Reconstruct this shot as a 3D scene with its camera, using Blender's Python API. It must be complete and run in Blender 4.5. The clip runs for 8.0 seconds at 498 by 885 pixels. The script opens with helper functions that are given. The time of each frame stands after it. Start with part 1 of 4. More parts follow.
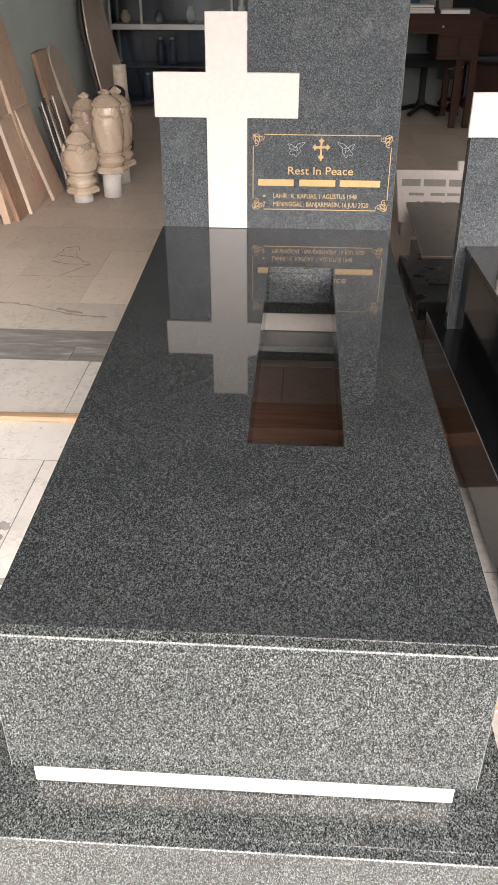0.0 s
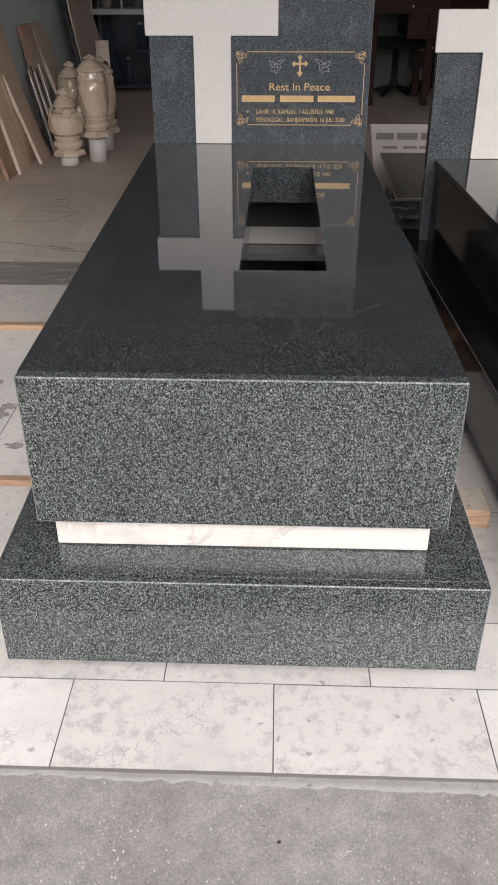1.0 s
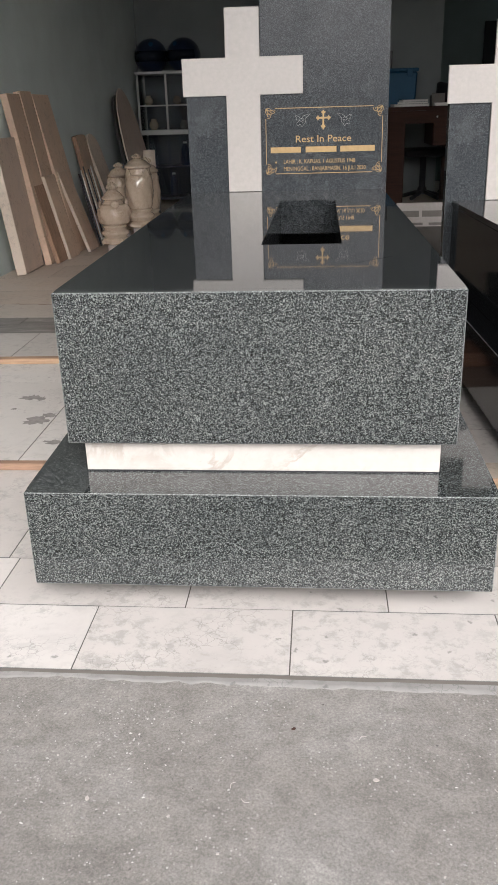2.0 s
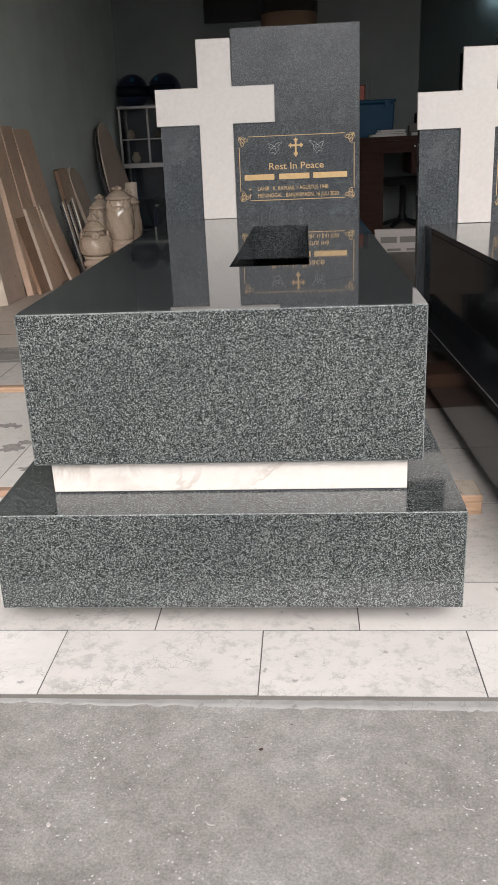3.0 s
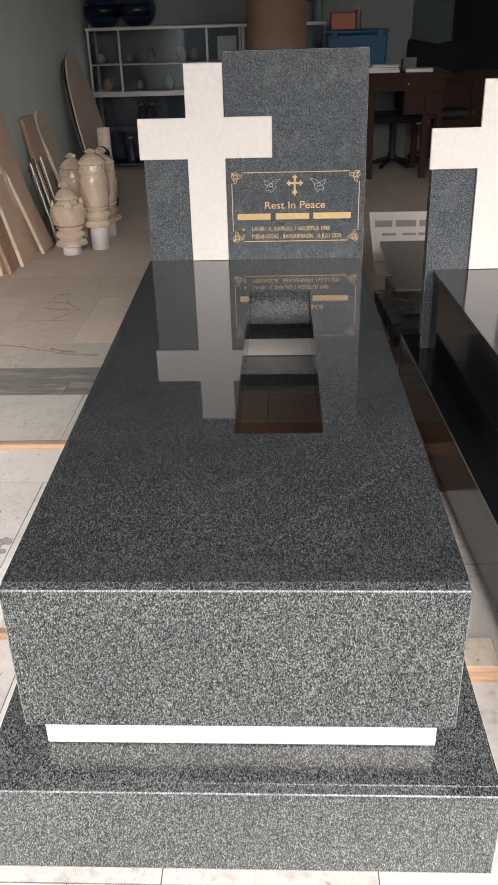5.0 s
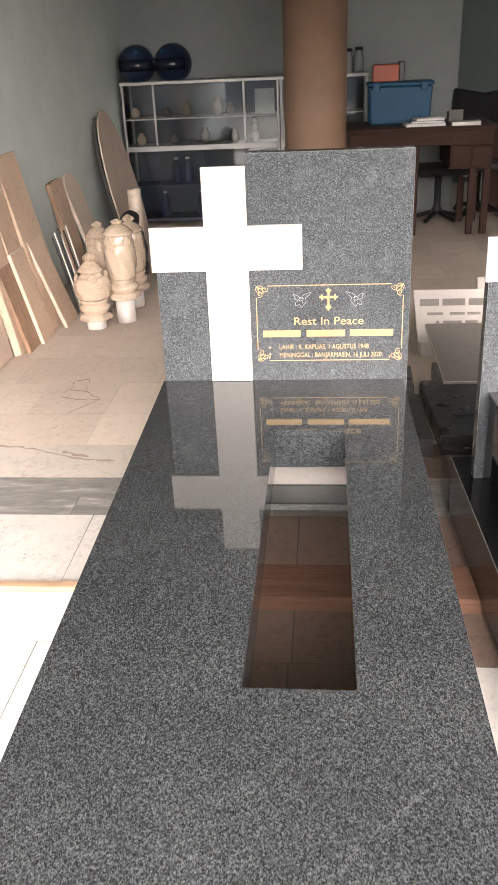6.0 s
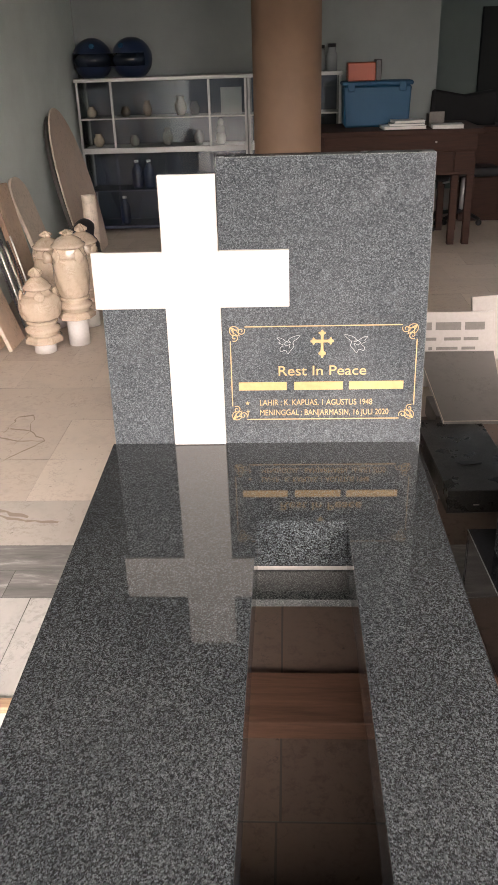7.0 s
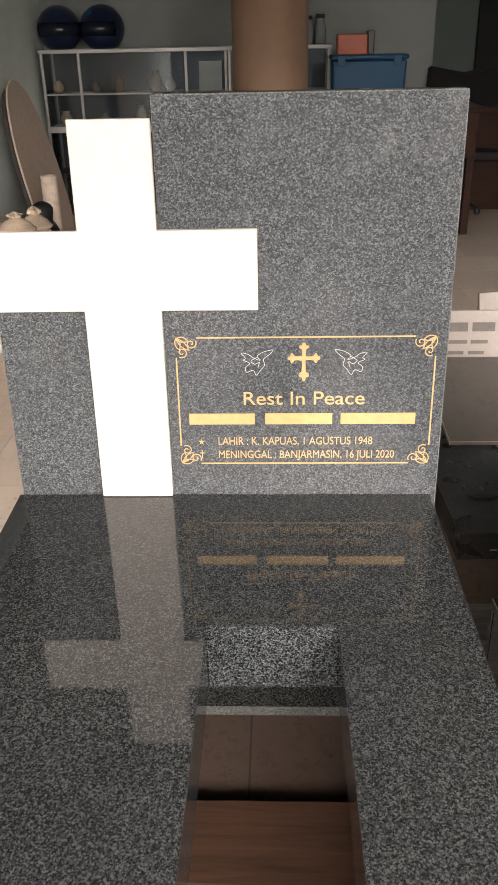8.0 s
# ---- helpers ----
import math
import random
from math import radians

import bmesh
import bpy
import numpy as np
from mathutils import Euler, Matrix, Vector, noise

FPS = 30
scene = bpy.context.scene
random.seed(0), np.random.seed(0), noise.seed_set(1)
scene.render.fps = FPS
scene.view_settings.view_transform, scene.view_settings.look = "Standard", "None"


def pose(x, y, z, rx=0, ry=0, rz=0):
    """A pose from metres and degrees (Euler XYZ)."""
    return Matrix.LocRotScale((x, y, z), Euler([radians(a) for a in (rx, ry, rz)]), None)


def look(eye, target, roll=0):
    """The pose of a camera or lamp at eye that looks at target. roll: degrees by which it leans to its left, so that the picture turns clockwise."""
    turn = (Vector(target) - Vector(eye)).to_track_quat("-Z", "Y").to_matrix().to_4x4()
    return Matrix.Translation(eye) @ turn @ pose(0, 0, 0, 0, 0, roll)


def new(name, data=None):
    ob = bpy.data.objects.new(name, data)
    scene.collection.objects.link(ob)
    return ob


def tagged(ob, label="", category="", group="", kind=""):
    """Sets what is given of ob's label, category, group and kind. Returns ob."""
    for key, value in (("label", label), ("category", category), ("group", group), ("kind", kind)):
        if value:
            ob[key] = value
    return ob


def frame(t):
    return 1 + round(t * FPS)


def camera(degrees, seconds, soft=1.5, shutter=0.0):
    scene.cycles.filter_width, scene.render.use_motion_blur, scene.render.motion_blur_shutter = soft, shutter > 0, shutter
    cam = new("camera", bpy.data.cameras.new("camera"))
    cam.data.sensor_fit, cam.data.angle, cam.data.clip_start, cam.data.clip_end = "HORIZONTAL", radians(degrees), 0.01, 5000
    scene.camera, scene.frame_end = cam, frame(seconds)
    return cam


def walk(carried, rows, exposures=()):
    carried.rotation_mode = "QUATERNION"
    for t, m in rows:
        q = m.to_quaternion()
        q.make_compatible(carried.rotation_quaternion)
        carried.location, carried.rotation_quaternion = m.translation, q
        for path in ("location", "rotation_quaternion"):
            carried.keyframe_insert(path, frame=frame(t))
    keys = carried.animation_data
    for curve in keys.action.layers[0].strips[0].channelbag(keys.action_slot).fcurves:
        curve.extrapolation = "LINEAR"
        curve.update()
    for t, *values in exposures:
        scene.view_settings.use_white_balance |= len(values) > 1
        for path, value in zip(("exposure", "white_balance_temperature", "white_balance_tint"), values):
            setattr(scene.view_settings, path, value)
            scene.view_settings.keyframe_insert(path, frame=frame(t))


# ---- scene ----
cam = camera(34.0, 8.0, 1.5, 0.12)
PATH = [
    (0, (0.071, -0.891, 1.572), (-0.037, 0.803, 0.515), -0.0),
    (0.5, (0.051, -1.103, 1.499), (-0.013, 0.58, 0.42), 0.0),
    (1, (0.062, -1.287, 1.299), (0.0, 0.427, 0.27), -0.1),
    (1.2, (0.08, -1.342, 1.216), (-0.002, 0.392, 0.222), -0.2),
    (2.3, (0.156, -1.585, 0.951), (-0.025, 0.283, 0.26), -1.9),
    (2.5, (0.179, -1.586, 0.95), (0.015, 0.288, 0.27), -2.0),
    (3, (0.173, -1.556, 0.954), (0.024, 0.317, 0.268), -2.5),
    (3.5, (0.119, -1.494, 0.968), (-0.036, 0.369, 0.256), -2.7),
    (4, (0.082, -1.417, 1.074), (-0.048, 0.416, 0.284), -1.9),
    (4.5, (0.072, -1.272, 1.334), (-0.008, 0.505, 0.42), -1.4),
    (4.7, (0.074, -1.213, 1.417), (0.0, 0.552, 0.48), -1.6),
    (5.8, (0.134, -0.673, 1.678), (-0.041, 1.11, 0.79), -2.5),
    (6, (0.124, -0.549, 1.693), (-0.063, 1.241, 0.82), -2.7),
    (6.5, (0.084, -0.235, 1.682), (-0.054, 1.566, 0.822), -2.4),
    (7, (0.052, 0.063, 1.628), (-0.051, 1.861, 0.758), -1.9),
    (7.5, (0.067, 0.418, 1.547), (-0.02, 2.202, 0.649), -1.2),
    (8, (0.085, 0.647, 1.478), (0.015, 2.437, 0.589), -1.2),
]
STOPS = [(0, 2.40, 6600, 15), (0.5, 1.72, 6350, 13), (1.0, 1.38, 6200, 13), (2.5, 1.40, 6250, 13), (3.5, 1.40, 6250, 13), (4.5, 1.38, 6200, 13), (4.7, 1.5, 6250, 13), (5.8, 3.28, 6700, 17), (6.0, 3.30, 6700, 17), (6.5, 3.19, 6750, 18), (7.0, 2.95, 6800, 18), (7.5, 2.76, 6950, 17), (8.0, 2.80, 7000, 17)]
walk(cam, [(t, look(eye, target, roll)) for t, eye, target, roll in PATH], STOPS)

# ---- world, sun, exposure ----
world = bpy.data.worlds.new("overcast_sky")
scene.world = world
world.use_nodes = True
wn, wl = world.node_tree.nodes, world.node_tree.links
sky = wn.new("ShaderNodeTexSky")
sky.sky_type = "NISHITA"
sky.sun_disc = False
sky.sun_elevation = radians(38)
sky.sun_rotation = radians(168)
sky.air_density, sky.dust_density, sky.ozone_density = 1.0, 6.0, 1.0
haze = wn.new("ShaderNodeHueSaturation")
haze.inputs["Saturation"].default_value = 0.35
wl.new(sky.outputs[0], haze.inputs["Color"])
wl.new(haze.outputs[0], wn["Background"].inputs["Color"])
wn["Background"].inputs["Strength"].default_value = 0.15

sun = new("sun", bpy.data.lights.new("sun", "SUN"))
sun.data.energy, sun.data.angle, sun.data.color = 0.32, radians(40), (1.0, 0.98, 0.95)
sun.matrix_world = look((1.28, -6.0, 4.9), (0, 0, 0))


# ---- materials ----
def mat(name, rough=0.5, metal=0.0, colour=(0.5, 0.5, 0.5), ior=1.5):
    m = bpy.data.materials.new(name)
    m.use_nodes = True
    b = m.node_tree.nodes["Principled BSDF"]
    b.inputs["Base Color"].default_value = (*colour, 1)
    b.inputs["Roughness"].default_value = rough
    b.inputs["Metallic"].default_value = metal
    b.inputs["IOR"].default_value = ior
    return m


def node(m, kind, **values):
    n = m.node_tree.nodes.new(kind)
    for key, value in values.items():
        n.inputs[key.replace("_", " ")].default_value = value
    return n


def coords(m, scale=(1, 1, 1), generated="Object"):
    tc = m.node_tree.nodes.new("ShaderNodeTexCoord")
    mp = m.node_tree.nodes.new("ShaderNodeMapping")
    mp.inputs["Scale"].default_value = scale
    m.node_tree.links.new(tc.outputs[generated], mp.inputs["Vector"])
    return mp.outputs["Vector"]


def ramp(m, source, stops, smooth="LINEAR"):
    r = m.node_tree.nodes.new("ShaderNodeValToRGB")
    r.color_ramp.interpolation = smooth
    els = r.color_ramp.elements
    while len(els) < len(stops):
        els.new(0.5)
    for e, (p, c) in zip(els, stops):
        e.position = p
        e.color = (*c, 1) if len(c) == 3 else c
    m.node_tree.links.new(source, r.inputs["Fac"])
    return r.outputs["Color"]


def mix(m, fac, a, b, blend="MIX"):
    n = m.node_tree.nodes.new("ShaderNodeMix")
    n.data_type, n.blend_type = "RGBA", blend
    for socket, value in ((n.inputs[0], fac), (n.inputs[6], a), (n.inputs[7], b)):
        if isinstance(value, (int, float)):
            socket.default_value = value
        elif isinstance(value, tuple):
            socket.default_value = (*value, 1)
        else:
            m.node_tree.links.new(value, socket)
    return n.outputs[2]


def noise_tex(m, vec, scale, detail=3.0, rough=0.6, distortion=0.0):
    n = node(m, "ShaderNodeTexNoise", Scale=scale, Detail=detail, Roughness=rough, Distortion=distortion)
    m.node_tree.links.new(vec, n.inputs["Vector"])
    return n


def bsdf(m):
    return m.node_tree.nodes["Principled BSDF"]


def put(m, socket, source):
    m.node_tree.links.new(source, bsdf(m).inputs[socket])


def bump(m, height, strength=0.2, distance=0.01):
    n = node(m, "ShaderNodeBump", Strength=strength, Distance=distance)
    m.node_tree.links.new(height, n.inputs["Height"])
    put(m, "Normal", n.outputs["Normal"])


def shade(c, k):
    return tuple(v * k for v in c)


def granite(name, dark, mid, light, rough, ior, cells=590.0):
    """Polished speckled granite with ragged small crystals."""
    m = mat(name, rough, 0.0, mid, ior)
    v = coords(m)
    warp = noise_tex(m, v, 560, 2, 0.6)
    moved = node(m, "ShaderNodeVectorMath")
    moved.operation = "MULTIPLY_ADD"
    m.node_tree.links.new(warp.outputs["Color"], moved.inputs[0])
    moved.inputs[1].default_value = (0.0036, 0.0036, 0.0036)
    m.node_tree.links.new(v, moved.inputs[2])
    cell = node(m, "ShaderNodeTexVoronoi", Scale=cells, Randomness=1.0)
    m.node_tree.links.new(moved.outputs[0], cell.inputs["Vector"])
    pick = m.node_tree.nodes.new("ShaderNodeSeparateColor")
    m.node_tree.links.new(cell.outputs["Color"], pick.inputs[0])
    crystals = ramp(m, pick.outputs[0], [(0.0, shade(dark, 0.6)), (0.38, dark), (0.52, mid), (0.72, mid), (0.8, light), (1.0, shade(light, 1.35))])
    fine = noise_tex(m, v, 700, 2, 0.7)
    speck = ramp(m, fine.outputs["Fac"], [(0.38, (0.6, 0.6, 0.6)), (0.64, (1.3, 1.3, 1.3))])
    cloud = noise_tex(m, v, 5, 3, 0.5)
    tone = ramp(m, cloud.outputs["Fac"], [(0.3, (0.86, 0.88, 0.88)), (0.7, (1.12, 1.12, 1.1))])
    c = mix(m, 1.0, mix(m, 0.7, crystals, speck, "MULTIPLY"), tone, "MULTIPLY")
    put(m, "Base Color", c)
    smear = noise_tex(m, v, 9, 4, 0.6)
    put(m, "Roughness", ramp(m, smear.outputs["Fac"], [(0.35, (rough * 0.7,) * 3), (0.75, (rough * 1.6,) * 3)]))
    return m


GRANITE = granite("polished_grey_granite", (0.0148, 0.0162, 0.0168), (0.044, 0.048, 0.048), (0.122, 0.130, 0.126), 0.045, 1.5, 600.0)
# the front's granite again, darkened for the shade over the top slab
GRANITE_TOP_SHADED = granite("polished_shaded_slab", (0.016, 0.0172, 0.0183), (0.027, 0.0294, 0.0308), (0.049, 0.0527, 0.0545), 0.03, 1.5, 500.0)
GRANITE_STELE = granite("honed_granite_headstone", (0.037, 0.0408, 0.0448), (0.0545, 0.0605, 0.0655), (0.0825, 0.090, 0.0965), 0.24, 1.28, 430.0)
BLACK_GRANITE = granite("polished_black_granite", (0.004, 0.004, 0.005), (0.009, 0.010, 0.011), (0.018, 0.018, 0.020), 0.09, 1.40)
# granite toned between the front panel and the top slab
GRANITE_LIP = granite("toned_granite_lip", (0.012, 0.0132, 0.0145), (0.031, 0.034, 0.0365), (0.074, 0.080, 0.083), 0.08, 1.45, 520.0)

KERB_GRANITE = granite("honed_dark_granite", (0.018, 0.017, 0.016), (0.032, 0.030, 0.028), (0.058, 0.054, 0.050), 0.32, 1.48)
# colour of the painted reflection streak on the top slab
STREAK = mat("reflected_streak", 0.16, 0, (0.066, 0.068, 0.07))
# ground edges, coloured lighter for the glint of a bevel catching light
EDGE = granite("glint_ground_edge", (0.06, 0.067, 0.067), (0.12, 0.128, 0.125), (0.21, 0.22, 0.215), 0.5, 1.5)


def marble(name, base, vein, rough, amount=0.35, scale=3.0):
    m = mat(name, rough, 0, base, 1.5)
    v = coords(m)
    n = noise_tex(m, v, scale, 6, 0.62, 1.6)
    line = ramp(m, n.outputs["Fac"], [(0.46, (0, 0, 0)), (0.495, (1, 1, 1)), (0.515, (1, 1, 1)), (0.56, (0, 0, 0))])
    patch = noise_tex(m, v, scale * 0.8, 3, 0.5)
    f = mix(m, 1.0, line, ramp(m, patch.outputs["Fac"], [(0.45, (0, 0, 0)), (0.7, (amount,) * 3)]), "MULTIPLY")
    grain = noise_tex(m, v, 60, 3, 0.6)
    body = mix(m, 1.0, base, ramp(m, grain.outputs["Fac"], [(0.3, (0.94, 0.94, 0.93)), (0.7, (1.04, 1.03, 1.03))]), "MULTIPLY")
    c = m.node_tree.nodes.new("ShaderNodeMix")
    c.data_type = "RGBA"
    m.node_tree.links.new(f, c.inputs[0])
    m.node_tree.links.new(body, c.inputs[6])
    c.inputs[7].default_value = (*vein, 1)
    put(m, "Base Color", c.outputs[2])
    return m


WHITE_MARBLE = marble("white_marble", (0.43, 0.405, 0.37), (0.22, 0.185, 0.14), 0.32, 0.95, 4.6)
CROSS_MARBLE = marble("plain_white_marble", (0.47, 0.44, 0.405), (0.40, 0.37, 0.33), 0.34, 0.25, 3.0)
URN_MARBLE = marble("cream_urn_marble", (0.60, 0.485, 0.37), (0.36, 0.25, 0.16), 0.10, 0.5, 14.0)
bsdf(URN_MARBLE).inputs["Coat Weight"].default_value = 1.0
bsdf(URN_MARBLE).inputs["Coat Roughness"].default_value = 0.04
PLATE_MARBLE = marble("cream_plate_marble", (0.37, 0.335, 0.305), (0.30, 0.275, 0.25), 0.4)


def tile_stone(name, base, dirt, rough):
    """Worn honed limestone: cloudy, with pits, chips and grey scuffs; each tile a little different."""
    m = mat(name, rough, 0, base)
    v = coords(m)
    info = m.node_tree.nodes.new("ShaderNodeObjectInfo")
    shift = m.node_tree.nodes.new("ShaderNodeVectorMath")
    shift.operation = "MULTIPLY_ADD"
    m.node_tree.links.new(info.outputs["Random"], shift.inputs[0])
    shift.inputs[1].default_value = (37, 61, 13)
    m.node_tree.links.new(v, shift.inputs[2])
    v = shift.outputs[0]
    cloud = noise_tex(m, v, 6, 6, 0.65, 0.3)
    c1 = ramp(m, cloud.outputs["Fac"], [(0.25, shade(base, 0.80)), (0.45, shade(base, 0.96)), (0.6, base), (0.78, shade(base, 1.08))])
    # grey worn blotches
    scuff = noise_tex(m, v, 30, 7, 0.75, 0.2)
    f = ramp(m, scuff.outputs["Fac"], [(0.50, (0, 0, 0)), (0.61, (0.62, 0.62, 0.62))])
    where = noise_tex(m, v, 3.8, 3, 0.5)
    gate = ramp(m, where.outputs["Fac"], [(0.40, (0.10, 0.10, 0.10)), (0.58, (1, 1, 1))])
    f = mix(m, 1.0, f, gate, "MULTIPLY")
    c2 = mix(m, f, c1, dirt)
    # fine crazing in places
    bend = noise_tex(m, v, 40, 3, 0.6)
    vm = m.node_tree.nodes.new("ShaderNodeVectorMath")
    vm.operation = "MULTIPLY_ADD"
    m.node_tree.links.new(bend.outputs["Color"], vm.inputs[0])
    vm.inputs[1].default_value = (0.03, 0.03, 0.03)
    m.node_tree.links.new(v, vm.inputs[2])
    craze = node(m, "ShaderNodeTexVoronoi", Scale=44.0, Randomness=1.0)
    craze.feature = "DISTANCE_TO_EDGE"
    m.node_tree.links.new(vm.outputs[0], craze.inputs["Vector"])
    line = ramp(m, craze.outputs["Distance"], [(0.01, (1, 1, 1)), (0.045, (0, 0, 0))])
    gate2 = noise_tex(m, v, 9, 3, 0.6)
    line = mix(m, 1.0, line, ramp(m, gate2.outputs["Fac"], [(0.53, (0, 0, 0)), (0.64, (0.5, 0.5, 0.5))]), "MULTIPLY")
    c3 = mix(m, line, c2, shade(dirt, 0.62))
    # dark pits
    pits = node(m, "ShaderNodeTexVoronoi", Scale=34.0, Randomness=1.0)
    m.node_tree.links.new(vm.outputs[0], pits.inputs["Vector"])
    sep = m.node_tree.nodes.new("ShaderNodeSeparateColor")
    m.node_tree.links.new(pits.outputs["Color"], sep.inputs[0])
    dot = mix(m, 1.0, ramp(m, pits.outputs["Distance"], [(0.12, (1, 1, 1)), (0.22, (0, 0, 0))]), ramp(m, sep.outputs[0], [(0.90, (0, 0, 0)), (0.92, (0.8, 0.8, 0.8))]), "MULTIPLY")
    c3 = mix(m, dot, c3, shade(dirt, 0.7))
    tone = ramp(m, info.outputs["Random"], [(0.0, (0.90, 0.89, 0.88)), (1.0, (1.06, 1.06, 1.06))])
    put(m, "Base Color", mix(m, 1.0, c3, tone, "MULTIPLY"))
    put(m, "Roughness", ramp(m, cloud.outputs["Fac"], [(0.3, (rough * 0.75,) * 3), (0.7, (rough * 1.3,) * 3)]))
    bump(m, scuff.outputs["Fac"], 0.12, 0.002)
    return m


TILE = tile_stone("worn_limestone_tile", (0.476, 0.451, 0.42), (0.28, 0.272, 0.25), 0.42)
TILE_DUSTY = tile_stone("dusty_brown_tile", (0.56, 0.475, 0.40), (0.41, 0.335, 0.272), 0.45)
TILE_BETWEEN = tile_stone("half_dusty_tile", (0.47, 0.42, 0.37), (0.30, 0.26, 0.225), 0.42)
# brown stain, coloured darker still for the shade under and between the tombs
TILE_STAINED_SHADED = tile_stone("brown_stained_shaded_tile", (0.148, 0.106, 0.083), (0.078, 0.052, 0.041), 0.6)
STRIP_STONE = mat("streaked_grey_marble", 0.4, 0, (0.25, 0.24, 0.23))
sv = coords(STRIP_STONE, (2.2, 13, 8))
sn = noise_tex(STRIP_STONE, sv, 1.6, 6, 0.7, 0.8)
put(STRIP_STONE, "Base Color", ramp(STRIP_STONE, sn.outputs["Fac"], [(0.30, (0.10, 0.094, 0.087)), (0.48, (0.165, 0.155, 0.145)), (0.57, (0.22, 0.207, 0.193)), (0.68, (0.42, 0.40, 0.375))]))
GROUT = mat("dark_grout", 0.9, 0, (0.085, 0.077, 0.067))

CONCRETE = mat("outdoor_concrete", 0.85, 0, (0.2, 0.19, 0.18))
v_ = coords(CONCRETE)
a_ = noise_tex(CONCRETE, v_, 2.6, 9, 0.72, 0.5)
b_ = noise_tex(CONCRETE, v_, 230, 5, 0.85)
g_ = node(CONCRETE, "ShaderNodeTexVoronoi", Scale=150.0, Randomness=1.0)
CONCRETE.node_tree.links.new(v_, g_.inputs["Vector"])
sp_ = CONCRETE.node_tree.nodes.new("ShaderNodeSeparateColor")
CONCRETE.node_tree.links.new(g_.outputs["Color"], sp_.inputs[0])
k_ = ramp(CONCRETE, a_.outputs["Fac"], [(0.30, (0.148, 0.138, 0.125)), (0.46, (0.183, 0.172, 0.156)), (0.58, (0.207, 0.197, 0.182)), (0.70, (0.285, 0.272, 0.252))])
k_ = mix(CONCRETE, 1.0, k_, ramp(CONCRETE, b_.outputs["Fac"], [(0.32, (0.62, 0.62, 0.61)), (0.5, (1.0, 1.0, 1.0)), (0.68, (1.45, 1.445, 1.43))]), "MULTIPLY")
m_ = noise_tex(CONCRETE, v_, 22, 5, 0.7, 0.4)
k_ = mix(CONCRETE, 1.0, k_, ramp(CONCRETE, m_.outputs["Fac"], [(0.36, (0.84, 0.835, 0.825)), (0.5, (1.0, 1.0, 1.0)), (0.66, (1.14, 1.14, 1.13))]), "MULTIPLY")
chips = mix(CONCRETE, 1.0, ramp(CONCRETE, g_.outputs["Distance"], [(0.2, (1, 1, 1)), (0.34, (0, 0, 0))]), ramp(CONCRETE, sp_.outputs[0], [(0.80, (0, 0, 0)), (0.84, (1, 1, 1))]), "MULTIPLY")
gate_ = noise_tex(CONCRETE, v_, 5, 4, 0.65)
chips = mix(CONCRETE, 1.0, chips, ramp(CONCRETE, gate_.outputs["Fac"], [(0.46, (0.08, 0.08, 0.08)), (0.60, (0.8, 0.8, 0.8))]), "MULTIPLY")
put(CONCRETE, "Base Color", mix(CONCRETE, chips, k_, (0.40, 0.385, 0.36)))
bump(CONCRETE, b_.outputs["Fac"], 0.3, 0.004)


CEMENT = tile_stone("rough_cement", (0.188, 0.183, 0.172), (0.13, 0.128, 0.12), 0.85)
RAW_EDGE = tile_stone("sawn_tile_edge", (0.15, 0.152, 0.14), (0.07, 0.07, 0.065), 0.8)


def paint(name, base, rough=0.6, wear=0.1, scale=2.0):
    m = mat(name, rough, 0, base)
    v = coords(m)
    a = noise_tex(m, v, scale, 5, 0.6)
    b = noise_tex(m, v, 90, 3, 0.6)
    put(m, "Base Color", ramp(m, a.outputs["Fac"], [(0.3, shade(base, 1 - wear)), (0.7, shade(base, 1 + wear))]))
    bump(m, b.outputs["Fac"], 0.08, 0.002)
    return m


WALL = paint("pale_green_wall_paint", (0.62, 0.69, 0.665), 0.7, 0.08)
# back wall grey, well darker than the side walls
WALL_BACK = paint("grey_wall_paint", (0.24, 0.265, 0.262), 0.7, 0.08)
# recess walls: green darkened to stand for the weak light there
WALL_SHADED = paint("shaded_green_wall_paint", (0.135, 0.172, 0.165), 0.7, 0.08)
DOOR_BLACK = paint("black_door_paint", (0.006, 0.008, 0.008), 0.75, 0.1)
# colour of the unseen roof, dark so that it throws little light down
CEILING = paint("dark_added_roof", (0.13, 0.12, 0.11), 0.8, 0.15)
ADDED_WALL = paint("added_wall_render", (0.24, 0.26, 0.27), 0.8, 0.1, 0.6)
PILLAR = paint("brown_pillar_paint", (0.21, 0.132, 0.086), 0.7, 0.12, 3)
ALUMINIUM = mat("cabinet_aluminium", 0.45, 0.5, (0.42, 0.42, 0.41))
CABINET_DARK = paint("dark_cabinet_panel", (0.030, 0.038, 0.060), 0.4, 0.2)
BLUE = paint("blue_plastic", (0.001, 0.062, 0.135), 0.6, 0.1)
BLUE_DARK = paint("dark_blue_shell", (0.012, 0.022, 0.055), 0.32, 0.1)
VISOR = mat("smoked_visor", 0.06, 0, (0.02, 0.03, 0.05))
ORANGE = paint("orange_plastic", (0.34, 0.052, 0.012), 0.45, 0.1)
BLACK = paint("black_plastic", (0.012, 0.012, 0.014), 0.4, 0.2)
SCREEN = mat("dark_glass_screen", 0.12, 0, (0.008, 0.008, 0.01))
PAPER = paint("paper", (0.72, 0.70, 0.66), 0.7, 0.05)
CLEAR = paint("clear_bottle_plastic", (0.22, 0.24, 0.25), 0.2, 0.05)
GOLD = paint("gold_leaf_paint", (0.405, 0.272, 0.118), 0.38, 0.12, 60)
